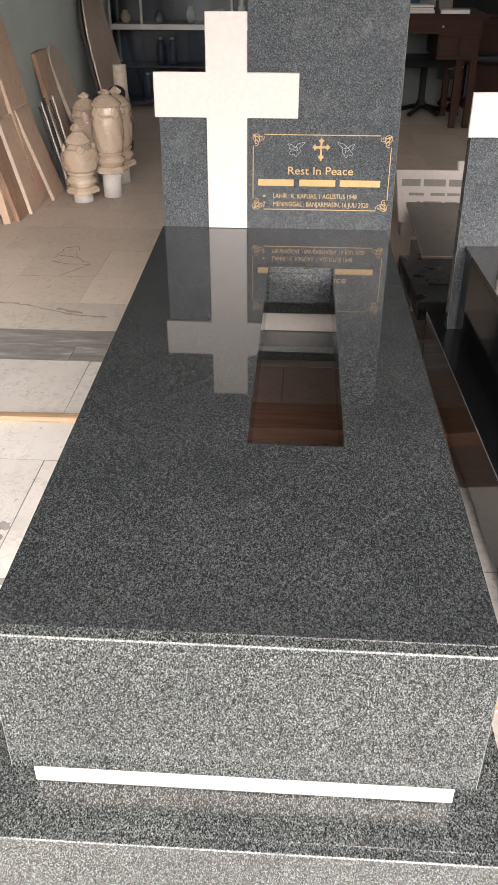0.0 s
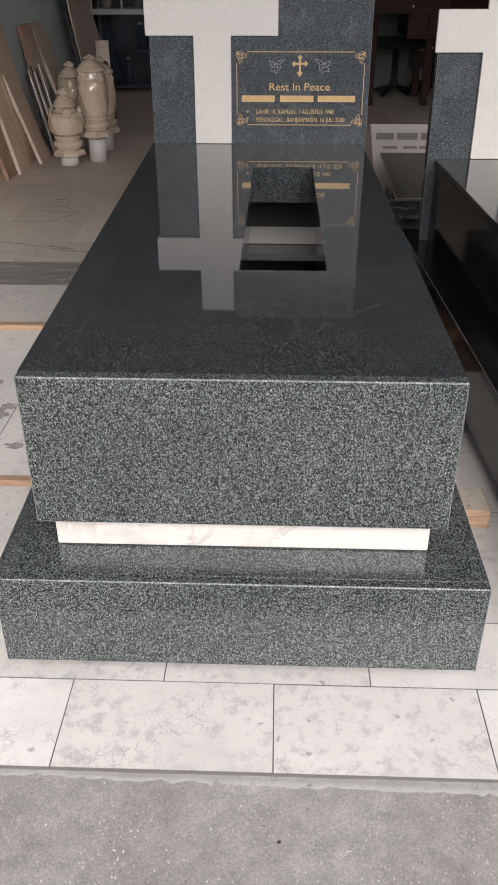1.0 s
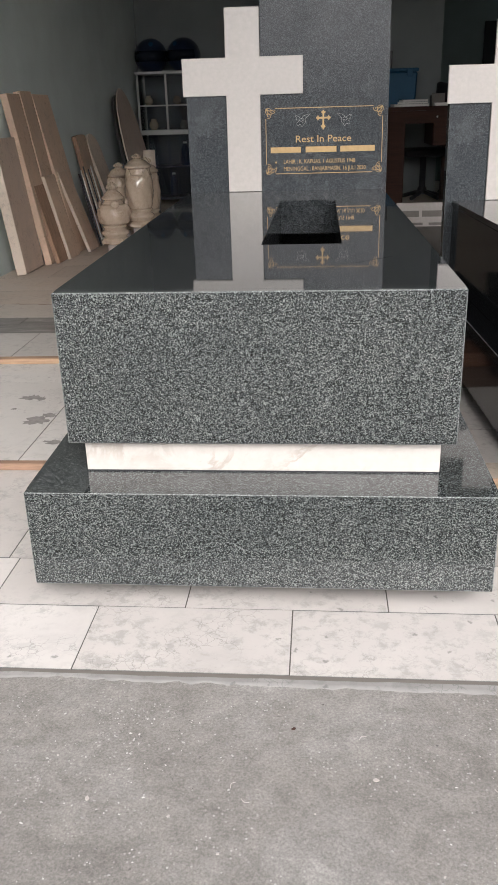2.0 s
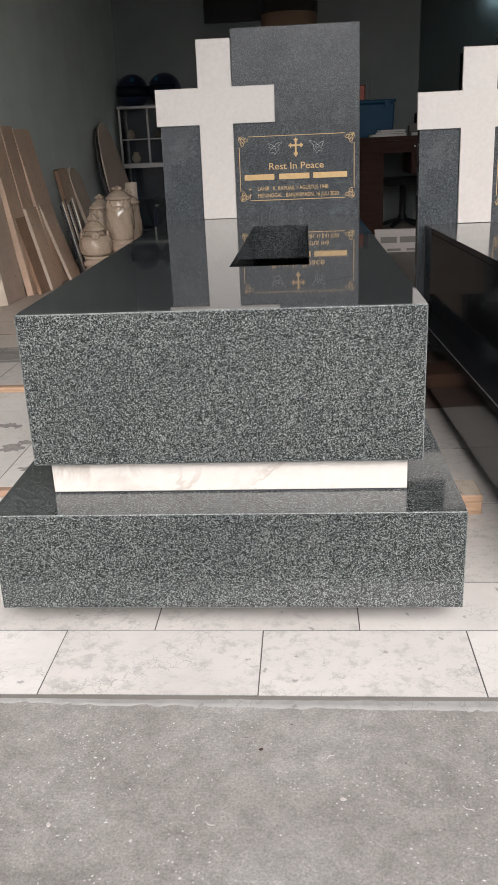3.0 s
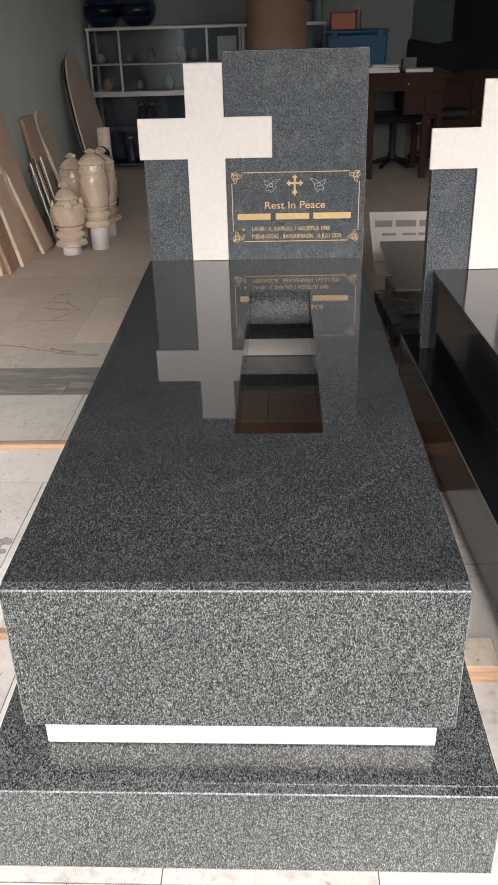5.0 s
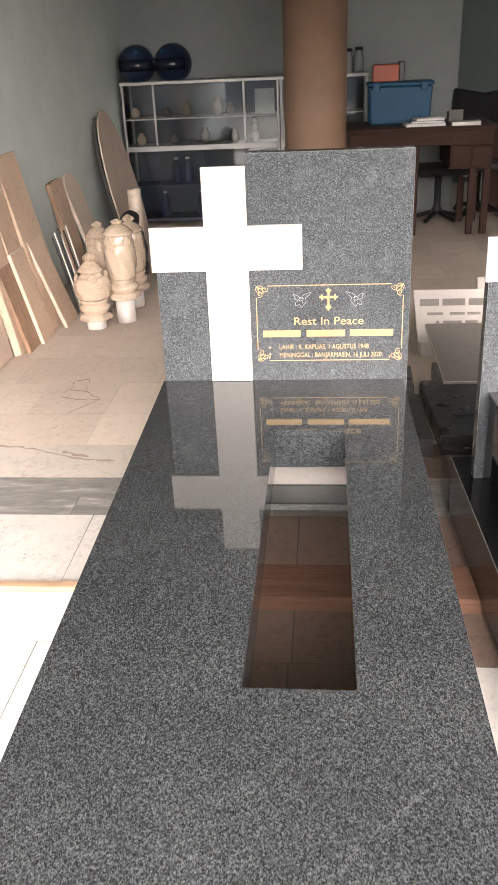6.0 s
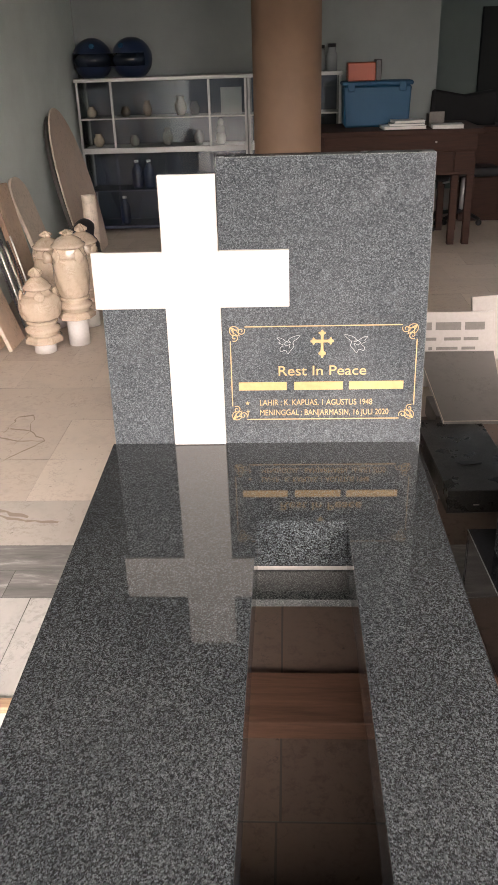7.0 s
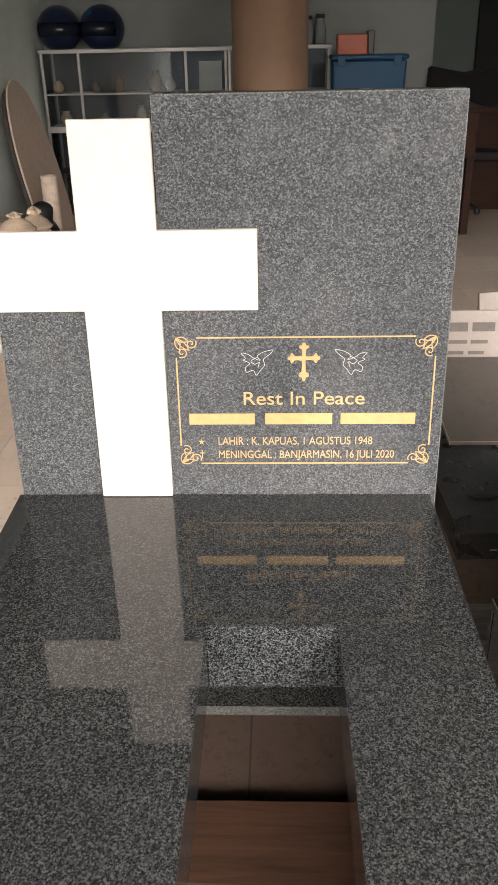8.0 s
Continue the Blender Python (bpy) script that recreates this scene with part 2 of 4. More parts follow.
bsdf(GOLD).inputs["Metallic"].default_value = 0.25
SILVER = paint("pale_engraved_line", (0.40, 0.40, 0.38), 0.5, 0.1, 60)
INK = paint("grey_engraved_letters", (0.16, 0.145, 0.13), 0.7, 0.1, 60)


LIT_TUBE = mat("lit_fluorescent_tube", 0.4, 0, (0.8, 0.85, 0.9))
bsdf(LIT_TUBE).inputs["Emission Color"].default_value = (0.75, 0.9, 1.0, 1)
bsdf(LIT_TUBE).inputs["Emission Strength"].default_value = 7.0


def wood(name, base, rough=0.55, along=0):
    m = mat(name, rough, 0, base)
    s = [14, 14, 14]
    s[along] = 1.2
    v = coords(m, tuple(s))
    a = noise_tex(m, v, 3.0, 6, 0.65, 0.8)
    b = noise_tex(m, v, 14.0, 3, 0.6)
    c = ramp(m, a.outputs["Fac"], [(0.3, shade(base, 0.62)), (0.5, base), (0.72, shade(base, 1.3))])
    put(m, "Base Color", mix(m, 0.6, c, ramp(m, b.outputs["Fac"], [(0.35, (0.8, 0.78, 0.75)), (0.7, (1.12, 1.1, 1.08))]), "MULTIPLY"))
    bump(m, b.outputs["Fac"], 0.12, 0.002)
    return m


PLANK = wood("raw_plank_wood", (0.33, 0.215, 0.135), 0.7, 0)
PLANK_BROWN = wood("weathered_brown_batten", (0.24, 0.15, 0.10), 0.75, 0)
# brown stain deepened to carry the shade inside the tomb's opening
PLANK_STAINED_SHADED = wood("brown_stained_shaded_plank", (0.118, 0.060, 0.036), 0.75, 0)
PLANK_DUSTY = tile_stone("dusty_plank_top", (0.36, 0.31, 0.255), (0.20, 0.165, 0.125), 0.8)
SEAT_CLOTH = paint("black_chair_cloth", (0.010, 0.010, 0.011), 0.95, 0.2)
DESK_WOOD = wood("dark_brown_desk_wood", (0.036, 0.0132, 0.0075), 0.85, 0)
SLAB_BROWN = tile_stone("brown_stone_slab", (0.68, 0.505, 0.375), (0.45, 0.32, 0.225), 0.5)
SLAB_TAN = tile_stone("taupe_stone_slab", (0.60, 0.475, 0.385), (0.42, 0.325, 0.255), 0.5)
SLAB_EDGE = tile_stone("pale_stone_edge", (0.66, 0.56, 0.46), (0.46, 0.38, 0.31), 0.6)
SLAB_RED = wood("red_brown_board", (0.36, 0.23, 0.155), 0.55, 2)
SLAB_PALE_GREY = tile_stone("honed_grey_slab", (0.20, 0.185, 0.17), (0.14, 0.128, 0.115), 0.5)
SLAB_GREY = tile_stone("grey_stone_slab", (0.088, 0.08, 0.074), (0.055, 0.05, 0.046), 0.4)

GLASS = bpy.data.materials.new("cabinet_glass")
GLASS.use_nodes = True
gt = GLASS.node_tree
gt.nodes.remove(gt.nodes["Principled BSDF"])
clear = gt.nodes.new("ShaderNodeBsdfTransparent")
clear.inputs[0].default_value = (0.85, 0.88, 0.88, 1)
gloss = gt.nodes.new("ShaderNodeBsdfGlossy")
gloss.inputs["Roughness"].default_value = 0.03
fres = gt.nodes.new("ShaderNodeFresnel")
blend_ = gt.nodes.new("ShaderNodeMixShader")
gt.links.new(fres.outputs[0], blend_.inputs[0])
gt.links.new(clear.outputs[0], blend_.inputs[1])
gt.links.new(gloss.outputs[0], blend_.inputs[2])
gt.links.new(blend_.outputs[0], gt.nodes["Material Output"].inputs[0])


# ---- building helpers ----
def thing(name, label, category, at=(0, 0, 0), turn=0, group="", kind=""):
    """An Empty at the base of a thing, which carries its parts."""
    e = new(name)
    e.empty_display_size = 0.1
    e.matrix_basis = pose(*at, 0, 0, turn)
    return tagged(e, label, category, group, kind)


def mesh_of(name, bm, material, smooth=False):
    me = bpy.data.meshes.new(name)
    bmesh.ops.recalc_face_normals(bm, faces=bm.faces[:])
    bm.to_mesh(me)
    bm.free()
    for m in (material if isinstance(material, (list, tuple)) else [material]):
        me.materials.append(m)
    if smooth:
        me.polygons.foreach_set("use_smooth", [True] * len(me.polygons))
    return me


def part(name, bm, material, parent=None, label="", smooth=False, m=None):
    ob = new(name, mesh_of(name, bm, material, smooth))
    if parent is not None:
        ob.parent = parent
    if m is not None:
        ob.matrix_basis = m
    return tagged(ob, label)


def structure(name, bm, material, label, category, smooth=False):
    return tagged(part(name, bm, material, smooth=smooth), label, category, "", "structure")


def box(x0, x1, y0, y1, z0, z1, bevel=0.0, bm=None, segments=1):
    """A box by its limits, with bevelled edges, added to bm."""
    b = bmesh.new()
    bmesh.ops.create_cube(b, size=1, matrix=Matrix.LocRotScale(((x0 + x1) / 2, (y0 + y1) / 2, (z0 + z1) / 2), None, (x1 - x0, y1 - y0, z1 - z0)))
    if bevel:
        bmesh.ops.bevel(b, geom=b.edges[:], offset=bevel, segments=segments, affect="EDGES", profile=0.5)
    return join(bm, b)


def join(bm, other):
    if bm is None:
        return other
    me = bpy.data.meshes.new("tmp")
    other.to_mesh(me)
    other.free()
    bm.from_mesh(me)
    bpy.data.meshes.remove(me)
    return bm


def prism(outline, depth, bevel=0.0, m=None, bm=None):
    """A flat outline in x, z drawn out along y from 0 to depth."""
    b = bmesh.new()
    f = b.faces.new([b.verts.new((x, 0, z)) for x, z in outline])
    out = bmesh.ops.extrude_face_region(b, geom=[f])
    bmesh.ops.translate(b, verts=[g for g in out["geom"] if isinstance(g, bmesh.types.BMVert)], vec=(0, depth, 0))
    bmesh.ops.recalc_face_normals(b, faces=b.faces[:])
    if bevel:
        sharp = [e for e in b.edges if e.calc_face_angle(0) > 0.6]
        bmesh.ops.bevel(b, geom=sharp, offset=bevel, segments=1, affect="EDGES", profile=0.5)
    if m is not None:
        bmesh.ops.transform(b, matrix=m, verts=b.verts)
    return join(bm, b)


def lathe(profile, steps=28, bm=None, m=None):
    """A turned shape from (radius, height) pairs."""
    b = bmesh.new()
    rings = []
    for r, z in profile:
        rings.append([b.verts.new((r * math.cos(2 * math.pi * i / steps), r * math.sin(2 * math.pi * i / steps), z)) for i in range(steps)])
    for lo, hi in zip(rings, rings[1:]):
        for i in range(steps):
            b.faces.new((lo[i], lo[(i + 1) % steps], hi[(i + 1) % steps], hi[i]))
    b.faces.new(rings[0][::-1])
    b.faces.new(rings[-1])
    if m is not None:
        bmesh.ops.transform(b, matrix=m, verts=b.verts)
    return join(bm, b)


def tube(points, radius, sides=6, bm=None, closed=False):
    """A thin round line through points."""
    b = bmesh.new()
    pts = [Vector(p) for p in points]
    rings = []
    for i, p in enumerate(pts):
        a = pts[max(i - 1, 0)] if not closed else pts[i - 1]
        c = pts[min(i + 1, len(pts) - 1)] if not closed else pts[(i + 1) % len(pts)]
        d = (c - a).normalized()
        u = d.orthogonal().normalized() if abs(d.y) > 0.9 else d.cross(Vector((0, 1, 0))).normalized()
        w = d.cross(u)
        rings.append([b.verts.new(p + radius * (math.cos(2 * math.pi * k / sides) * u + math.sin(2 * math.pi * k / sides) * w)) for k in range(sides)])
    pairs = list(zip(rings, rings[1:])) + ([(rings[-1], rings[0])] if closed else [])
    for lo, hi in pairs:
        for k in range(sides):
            b.faces.new((lo[k], lo[(k + 1) % sides], hi[(k + 1) % sides], hi[k]))
    if not closed:
        b.faces.new(rings[0])
        b.faces.new(rings[-1][::-1])
    return join(bm, b)


def letters(text, size, depth=0.0006, width=None, bold=0.0):
    """A line of writing as a mesh in x, z, facing -y, its foot's middle at the origin."""
    cu = bpy.data.curves.new("writing", "FONT")
    cu.body, cu.size, cu.extrude, cu.align_x, cu.offset = text, size, depth, "CENTER", bold
    ob = new("writing", cu)
    bpy.context.view_layer.update()
    me = bpy.data.meshes.new_from_object(ob.evaluated_get(bpy.context.evaluated_depsgraph_get()))
    b = bmesh.new()
    b.from_mesh(me)
    bpy.data.objects.remove(ob)
    bpy.data.meshes.remove(me)
    xs = [v.co.x for v in b.verts]
    k = width / (max(xs) - min(xs)) if width else 1.0
    bmesh.ops.transform(b, matrix=Matrix.Rotation(radians(90), 4, "X") @ Matrix.Diagonal((k, 1, 1, 1)), verts=b.verts)
    return b


# ---- building: floor, walls, ceiling, ground ----
LEFT, RIGHT, BACK, FRONT, TOP = -2.0, 4.4, 8.72, -1.7, 3.4

structure("ground", box(-300, 300, -400, 300, -0.25, -0.2), CONCRETE, "grey ground round the shop", "ground")
structure("pavement", box(-30, 30, -40, -0.3105, -0.2, -0.012), CONCRETE, "grey outdoor concrete yard with pebbles in front of the shop", "pavement")
structure("floor", box(LEFT - 0.2, RIGHT + 0.2, -0.31, 14.2, -0.2, -0.0018), GROUT, "floor bed with dark grout under the stone tiles", "floor")
# rough cement fillet along the tiles' edge
b = bmesh.new()
strips = []
for i in range(1201):
    x = -3 + i * 0.00625
    out = 0.014 + 0.010 * noise.noise(Vector((x * 1.3, 0, 0))) + 0.006 * noise.noise(Vector((x * 7, 3, 0))) + 0.006 * noise.noise(Vector((x * 31, 3, 0))) + 0.005 * noise.noise(Vector((x * 83, 3, 0)))
    top = -0.0085 + 0.0035 * noise.noise(Vector((x * 3.1, 9, 0))) + 0.002 * noise.noise(Vector((x * 17, 5, 0)))
    strips.append([b.verts.new((x, -0.3085, top)), b.verts.new((x, -0.313 - 0.3 * out, min(top - 0.001, -0.0105 + 0.001 * noise.noise(Vector((x * 9, 7, 0)))))), b.verts.new((x, -0.313 - out, -0.0119)), b.verts.new((x, -0.313 - out, -0.03))])
for lo, hi in zip(strips, strips[1:]):
    for k in range(3):
        b.faces.new((lo[k], hi[k], hi[k + 1], lo[k + 1]))
structure("cement_fillet", b, CEMENT, "rough cement fillet along the edge of the tiles", "kerb", True)

structure("wall_left", box(LEFT - 0.2, LEFT, FRONT, 14.2, -0.006, TOP), WALL, "pale green painted plaster side wall", "wall")
# unseen wall added to close the right side against light
structure("added_right_wall", box(RIGHT, RIGHT + 0.2, -0.31, 14.2, -0.006, TOP), WALL, "pale green side wall added out of view to block light", "wall")
# unseen piece of wall added to dim the right of the shop
structure("added_front_wall", box(3.1, RIGHT, -0.32, -0.17, -0.006, TOP), WALL, "pale green front wall added unseen to cut light on the right", "wall")
structure("wall_back", box(LEFT, 1.48, BACK, BACK + 0.15, -0.006, TOP), WALL_BACK, "grey painted back wall", "wall")
structure("wall_far", box(1.48, RIGHT, 10.6, 10.75, -0.006, TOP), WALL_SHADED, "green recess wall behind the desk, coloured dark for its shade", "wall")
structure("wall_return", box(1.40, 1.48, BACK + 0.15, 10.6, -0.006, TOP), WALL_SHADED, "end of the back wall beside the recess", "wall")
# roof added out of view; its overhang cuts the light from above
b = prism([(LEFT - 0.2, FRONT), (1.9, FRONT), (1.9, -0.31), (RIGHT + 0.2, -0.31), (RIGHT + 0.2, 14.2), (LEFT - 0.2, 14.2)], 0.15)
bmesh.ops.transform(b, matrix=Matrix(((1, 0, 0, 0), (0, 0, 1, 0), (0, 1, 0, TOP), (0, 0, 0, 1))), verts=b.verts)
# unseen beam added to keep light off the upper walls
structure("added_beam", box(LEFT - 0.2, 1.9, FRONT, FRONT + 0.12, 2.95, TOP - 0.002), CEILING, "unseen dark beam added at the roof's front to shade upper walls", "beam")
structure("ceiling", b, CEILING, "dark unseen roof added over the shop to limit the light", "ceiling")
structure("door_1", box(2.26, 3.2, 10.54, 10.598, 0.0, 1.98, 0.004), DOOR_BLACK, "dark closed door in the recess wall", "door")

# unseen wall added to hide low sky from the headstone's reflection
structure("added_yard_wall", box(-30, 30, -13.2, -13.0, -0.012, 3.1), ADDED_WALL, "plain grey wall added unseen across the yard to darken reflections", "wall")

# lit tube on the recess wall
tube_lamp = thing("tube_lamp", "lit bluish white fluorescent tube on the dark recess wall", "lamp", (2.85, 10.6, 2.64))
part("batten", box(-0.32, 0.32, -0.045, -0.001, 0.0, 0.05, 0.004), PAPER, tube_lamp, "pale metal batten")
part("tube", tube([(-0.29, -0.065, 0.02), (0.29, -0.065, 0.02)], 0.014, 12), LIT_TUBE, tube_lamp, "glowing glass tube", True)
for x in (-0.30, 0.30):
    part("socket", box(x - 0.012, x + 0.012, -0.085, -0.046, 0.0, 0.045, 0.003), PAPER, tube_lamp)

# round pillar with a dark upper part
pillar = thing("pillar", "round brown painted pillar in the middle of the shop", "pillar", (0.045, 6.76, -0.006), kind="structure")
part("shaft", lathe([(0.257, 0.0), (0.257, 2.06)], 48), PILLAR, pillar, smooth=True)
part("capital", lathe([(0.262, 2.06), (0.262, TOP + 0.006)], 48), BLACK, pillar, smooth=True)


# ---- the tomb ----
ZS, ZB, ZBASE = 0.66, 0.344, 0.271
HSY = 2.062


def frame_slab(x0, x1, y0, y1, hx0, hx1, hy0, hy1, z0, z1, bevel=0.003):
    """A slab with a rectangular hole through it, whose sawn rim takes the second material."""
    b = bmesh.new()
    rim = []
    outer = [(x0, y0), (x1, y0), (x1, y1), (x0, y1)]
    inner = [(hx0, hy0), (hx1, hy0), (hx1, hy1), (hx0, hy1)]
    rings = [[b.verts.new((x, y, z)) for x, y in ring] for z in (z0, z1) for ring in (outer, inner)]
    ob_, ib, ot, it = rings
    for i in range(4):
        j = (i + 1) % 4
        b.faces.new((ot[i], ot[j], it[j], it[i]))
        b.faces.new((ob_[j], ob_[i], ib[i], ib[j]))
        b.faces.new((ob_[i], ob_[j], ot[j], ot[i]))
        rim.append(b.faces.new((ib[j], ib[i], it[i], it[j])))
    for f in rim:
        f.material_index = 1
    bmesh.ops.recalc_face_normals(b, faces=b.faces[:])
    sharp = [e for e in b.edges if e.calc_face_angle(0) > 0.6]
    bmesh.ops.bevel(b, geom=sharp, offset=bevel, segments=1, affect="EDGES", profile=0.5)
    return b


def ground_box(x0, x1, y0, y1, z0, z1, bevel):
    """A box whose arrises are ground off to a dull chamfer (second material)."""
    b = box(x0, x1, y0, y1, z0, z1)
    face = [e for e in b.edges if min(v.co.y for v in e.verts) < y1 - 0.001]
    bmesh.ops.bevel(b, geom=face, offset=bevel, segments=1, affect="EDGES", profile=0.5, material=1)
    return b


def tomb_body(t, hole, y1=2.061, stone=GRANITE, half=0.40, side=GRANITE, z0=ZB, top=None, rim=None):
    x0, x1, y0, yb = hole
    part("top_slab", frame_slab(-half, half, 0.0123, y1, x0, x1, y0, yb, ZS - 0.02, ZS, 0.0005), [top or stone, rim or stone], t)
    part("front_panel", ground_box(-half, half, -0.012, 0.0122, z0, ZS, 0.0022), [side, EDGE], t)
    for s in (-1, 1):
        part("side_panel", box(min(s * half, s * (half - 0.02)), max(s * half, s * (half - 0.02)), 0.0125, y1 - 0.022, z0, ZS - 0.0205, 0.0015), stone, t)
    part("end_panel", box(-half + 0.021, half - 0.021, y1 - 0.042, y1 - 0.022, z0, ZS - 0.0205, 0.001), stone, t)


def plinth(t, stone=GRANITE, side=GRANITE, x0=-0.479, x1=0.476, y0=-0.10, y1=2.22, z0=0.057, z1=ZBASE):
    part("base_top", frame_slab(x0, x1, y0 + 0.0223, y1, -0.20, 0.26, 0.30, 1.881, z1 - 0.024, z1, 0.0005), [stone, EDGE], t)
    part("base_front", ground_box(x0, x1, y0, y0 + 0.0222, z0, z1, 0.0018), [side, EDGE], t)
    part("base_back", box(x0, x1, y1 - 0.021, y1 - 0.001, z0, z1 - 0.0245, 0.0015), stone, t)
    for x in (x0 + 0.001, x1 - 0.021):
        part("base_side", box(x, x + 0.02, y0 + 0.0225, y1 - 0.0215, z0, z1 - 0.0245, 0.0015), stone, t)


def marble_band(t, half=0.372, y0=0.012, y1=2.036):
    """Four marble strips on a thin dark joint, set back a little."""
    z = ZBASE + 0.003
    sides = [(-half, half, y0, y0 + 0.02), (-half, half, y1 - 0.02, y1)]
    sides += [(min(s * half, s * (half - 0.02)), max(s * half, s * (half - 0.02)), y0 + 0.0205, y1 - 0.0205) for s in (-1, 1)]
    for x0, x1, ya, yb in sides:
        part("marble_band", box(x0, x1, ya, yb, z, ZB, 0.001), WHITE_MARBLE, t, "white marble band with faint veins")
        part("joint", box(x0 + 0.002, x1 - 0.002, ya + 0.002, yb - 0.002, ZBASE, z - 0.0001), BLACK, t, "dark open joint")


def headstone(t, y, z0=ZBASE, stone=GRANITE_STELE, height=1.399, top=1.363):
    """Tall panel beside the cross, low panel under its arm, and the proud white cross."""
    part("tall_panel", ground_box(-0.123, 0.399, y, y + 0.05, z0, height, 0.0022), [stone, EDGE], t)
    part("low_panel", ground_box(-0.430, -0.1232, y + 0.001, y + 0.05, z0, 1.10, 0.0018), [stone, EDGE], t)
    xl, xa, xb, xr = -0.443, -0.264, -0.124, 0.051
    z1, za, zb, zt = ZS + 0.001, 1.039, 1.182, top
    outline = [(xa, z1), (xb, z1), (xb, za), (xr, za), (xr, zb), (xb, zb), (xb, zt), (xa, zt), (xa, zb), (xl, zb), (xl, za), (xa, za)]
    part("cross", prism(outline, 0.0115, 0.0015, Matrix.Translation((0, y - 0.0115, 0))), CROSS_MARBLE, t, "white marble latin cross")


tomb = thing("granite_tomb", "polished dark grey granite tomb with white marble cross, on planks", "tomb")
HX0, HX1, HY0, HY1 = -0.027, 0.179, 0.566, 1.651
tomb_body(tomb, (HX0, HX1, HY0, HY1), top=GRANITE_TOP_SHADED, rim=GRANITE_LIP)
for x0, x1, y0, y1 in ((HX0 - 0.0003, HX1 + 0.0003, HY1 + 0.0005, HY1 + 0.019), (HX0 - 0.02, HX0 - 0.0006, HY0 - 0.017, HY1 + 0.019), (HX1 + 0.0006, HX1 + 0.019, HY0 - 0.017, HY1 + 0.019), (HX0 - 0.0003, HX1 + 0.0003, HY0 - 0.019, HY0 - 0.0005)):
    part("opening_lip", box(x0, x1, y0, y1, ZS - 0.123, ZS - 0.021, 0.001), GRANITE_LIP, tomb)
marble_band(tomb)
plinth(tomb)
# the stones widen a little to one side towards the head
for piece in tomb.children:
    for v in piece.data.vertices:
        if abs(v.co.x) > 0.3:
            v.co.x -= (0.036 if v.co.x < 0 else 0.014) * v.co.y / 2.094
headstone(tomb, HSY)
# streak of reflected light painted on the polished top: short flakes along a line
pick = random.Random(5)
b = bmesh.new()
for i in range(90):
    f = pick.random()
    if 0.40 < f < 0.48:
        continue
    x, y = 0.098 + 0.192 * f + pick.gauss(0, 0.003), 0.18 + 0.187 * f + pick.gauss(0, 0.006 if f < 0.4 else 0.003)
    k, w = pick.uniform(0.001, 0.005), pick.uniform(0.0003, 0.0009)
    b.faces.new([b.verts.new((x + u * k * 0.72 - q * w, y + u * k * 0.7 + q * w, ZS + 0.0003)) for u, q in ((-1, 0), (0, -1), (1, 0), (0, 1))])
tagged(part("scuff", b, STREAK, tomb, "pale streak painted as a reflection on the polished top"), kind="stuff")


# engraved plaque on the headstone: border, scrolls, emblem and writing
def spiral(cx, cz, r0, r1, a0, a1, y, n=22):
    return [(cx + (r0 + (r1 - r0) * i / (n - 1)) * math.cos(a0 + (a1 - a0) * i / (n - 1)), y, cz + (r0 + (r1 - r0) * i / (n - 1)) * math.sin(a0 + (a1 - a0) * i / (n - 1))) for i in range(n)]


PX0, PX1, PZ0, PZ1 = -0.108, 0.381, 0.714, 0.976


def plaque_border(t, y):
    w, c = 0.0013, 0.040
    for x0, x1, z0, z1 in ((PX0 + c, PX1 - c, PZ1 - 2 * w, PZ1), (PX0 + c, PX1 - c, PZ0, PZ0 + 2 * w), (PX0, PX0 + 2 * w, PZ0 + c, PZ1 - c), (PX1 - 2 * w, PX1, PZ0 + c, PZ1 - c)):
        part("border_line", box(x0, x1, y - 0.0012, y + 0.001, z0, z1), GOLD, t, "thin gold engraved line")
    for sx, cx in ((1, PX0), (-1, PX1)):
        for sz, cz in ((1, PZ0), (-1, PZ1)):
            b = tube(spiral(0.0125, 0.030, 0.002, 0.0105, 0.5, 8.4, 0, 34), 0.0011)
            b = tube(spiral(0.030, 0.0125, 0.002, 0.0105, 1.07, -6.83, 0, 34), 0.0011, bm=b)
            for k, reach in ((0.25, 0.024), (0.785, 0.034), (1.32, 0.024)):
                d = Vector((math.cos(k), 0, math.sin(k)))
                n = Vector((-d.z, 0, d.x))
                loop = [Vector((0.002, 0, 0.002)) + d * (reach * s_) + n * (0.0048 * math.sin(math.pi * s_) * g) for g in (1, -1) for s_ in ([i / 8 for i in range(9)] if g == 1 else [i / 8 for i in range(7, 0, -1)])]
                b = tube(loop, 0.0010, bm=b, closed=True)
            bmesh.ops.transform(b, matrix=Matrix.Translation((cx, y, cz)) @ Matrix.Diagonal((sx, 0.5, sz, 1)), verts=b.verts)
            part("scroll_corner", b, GOLD, t, "gold scroll ornament")


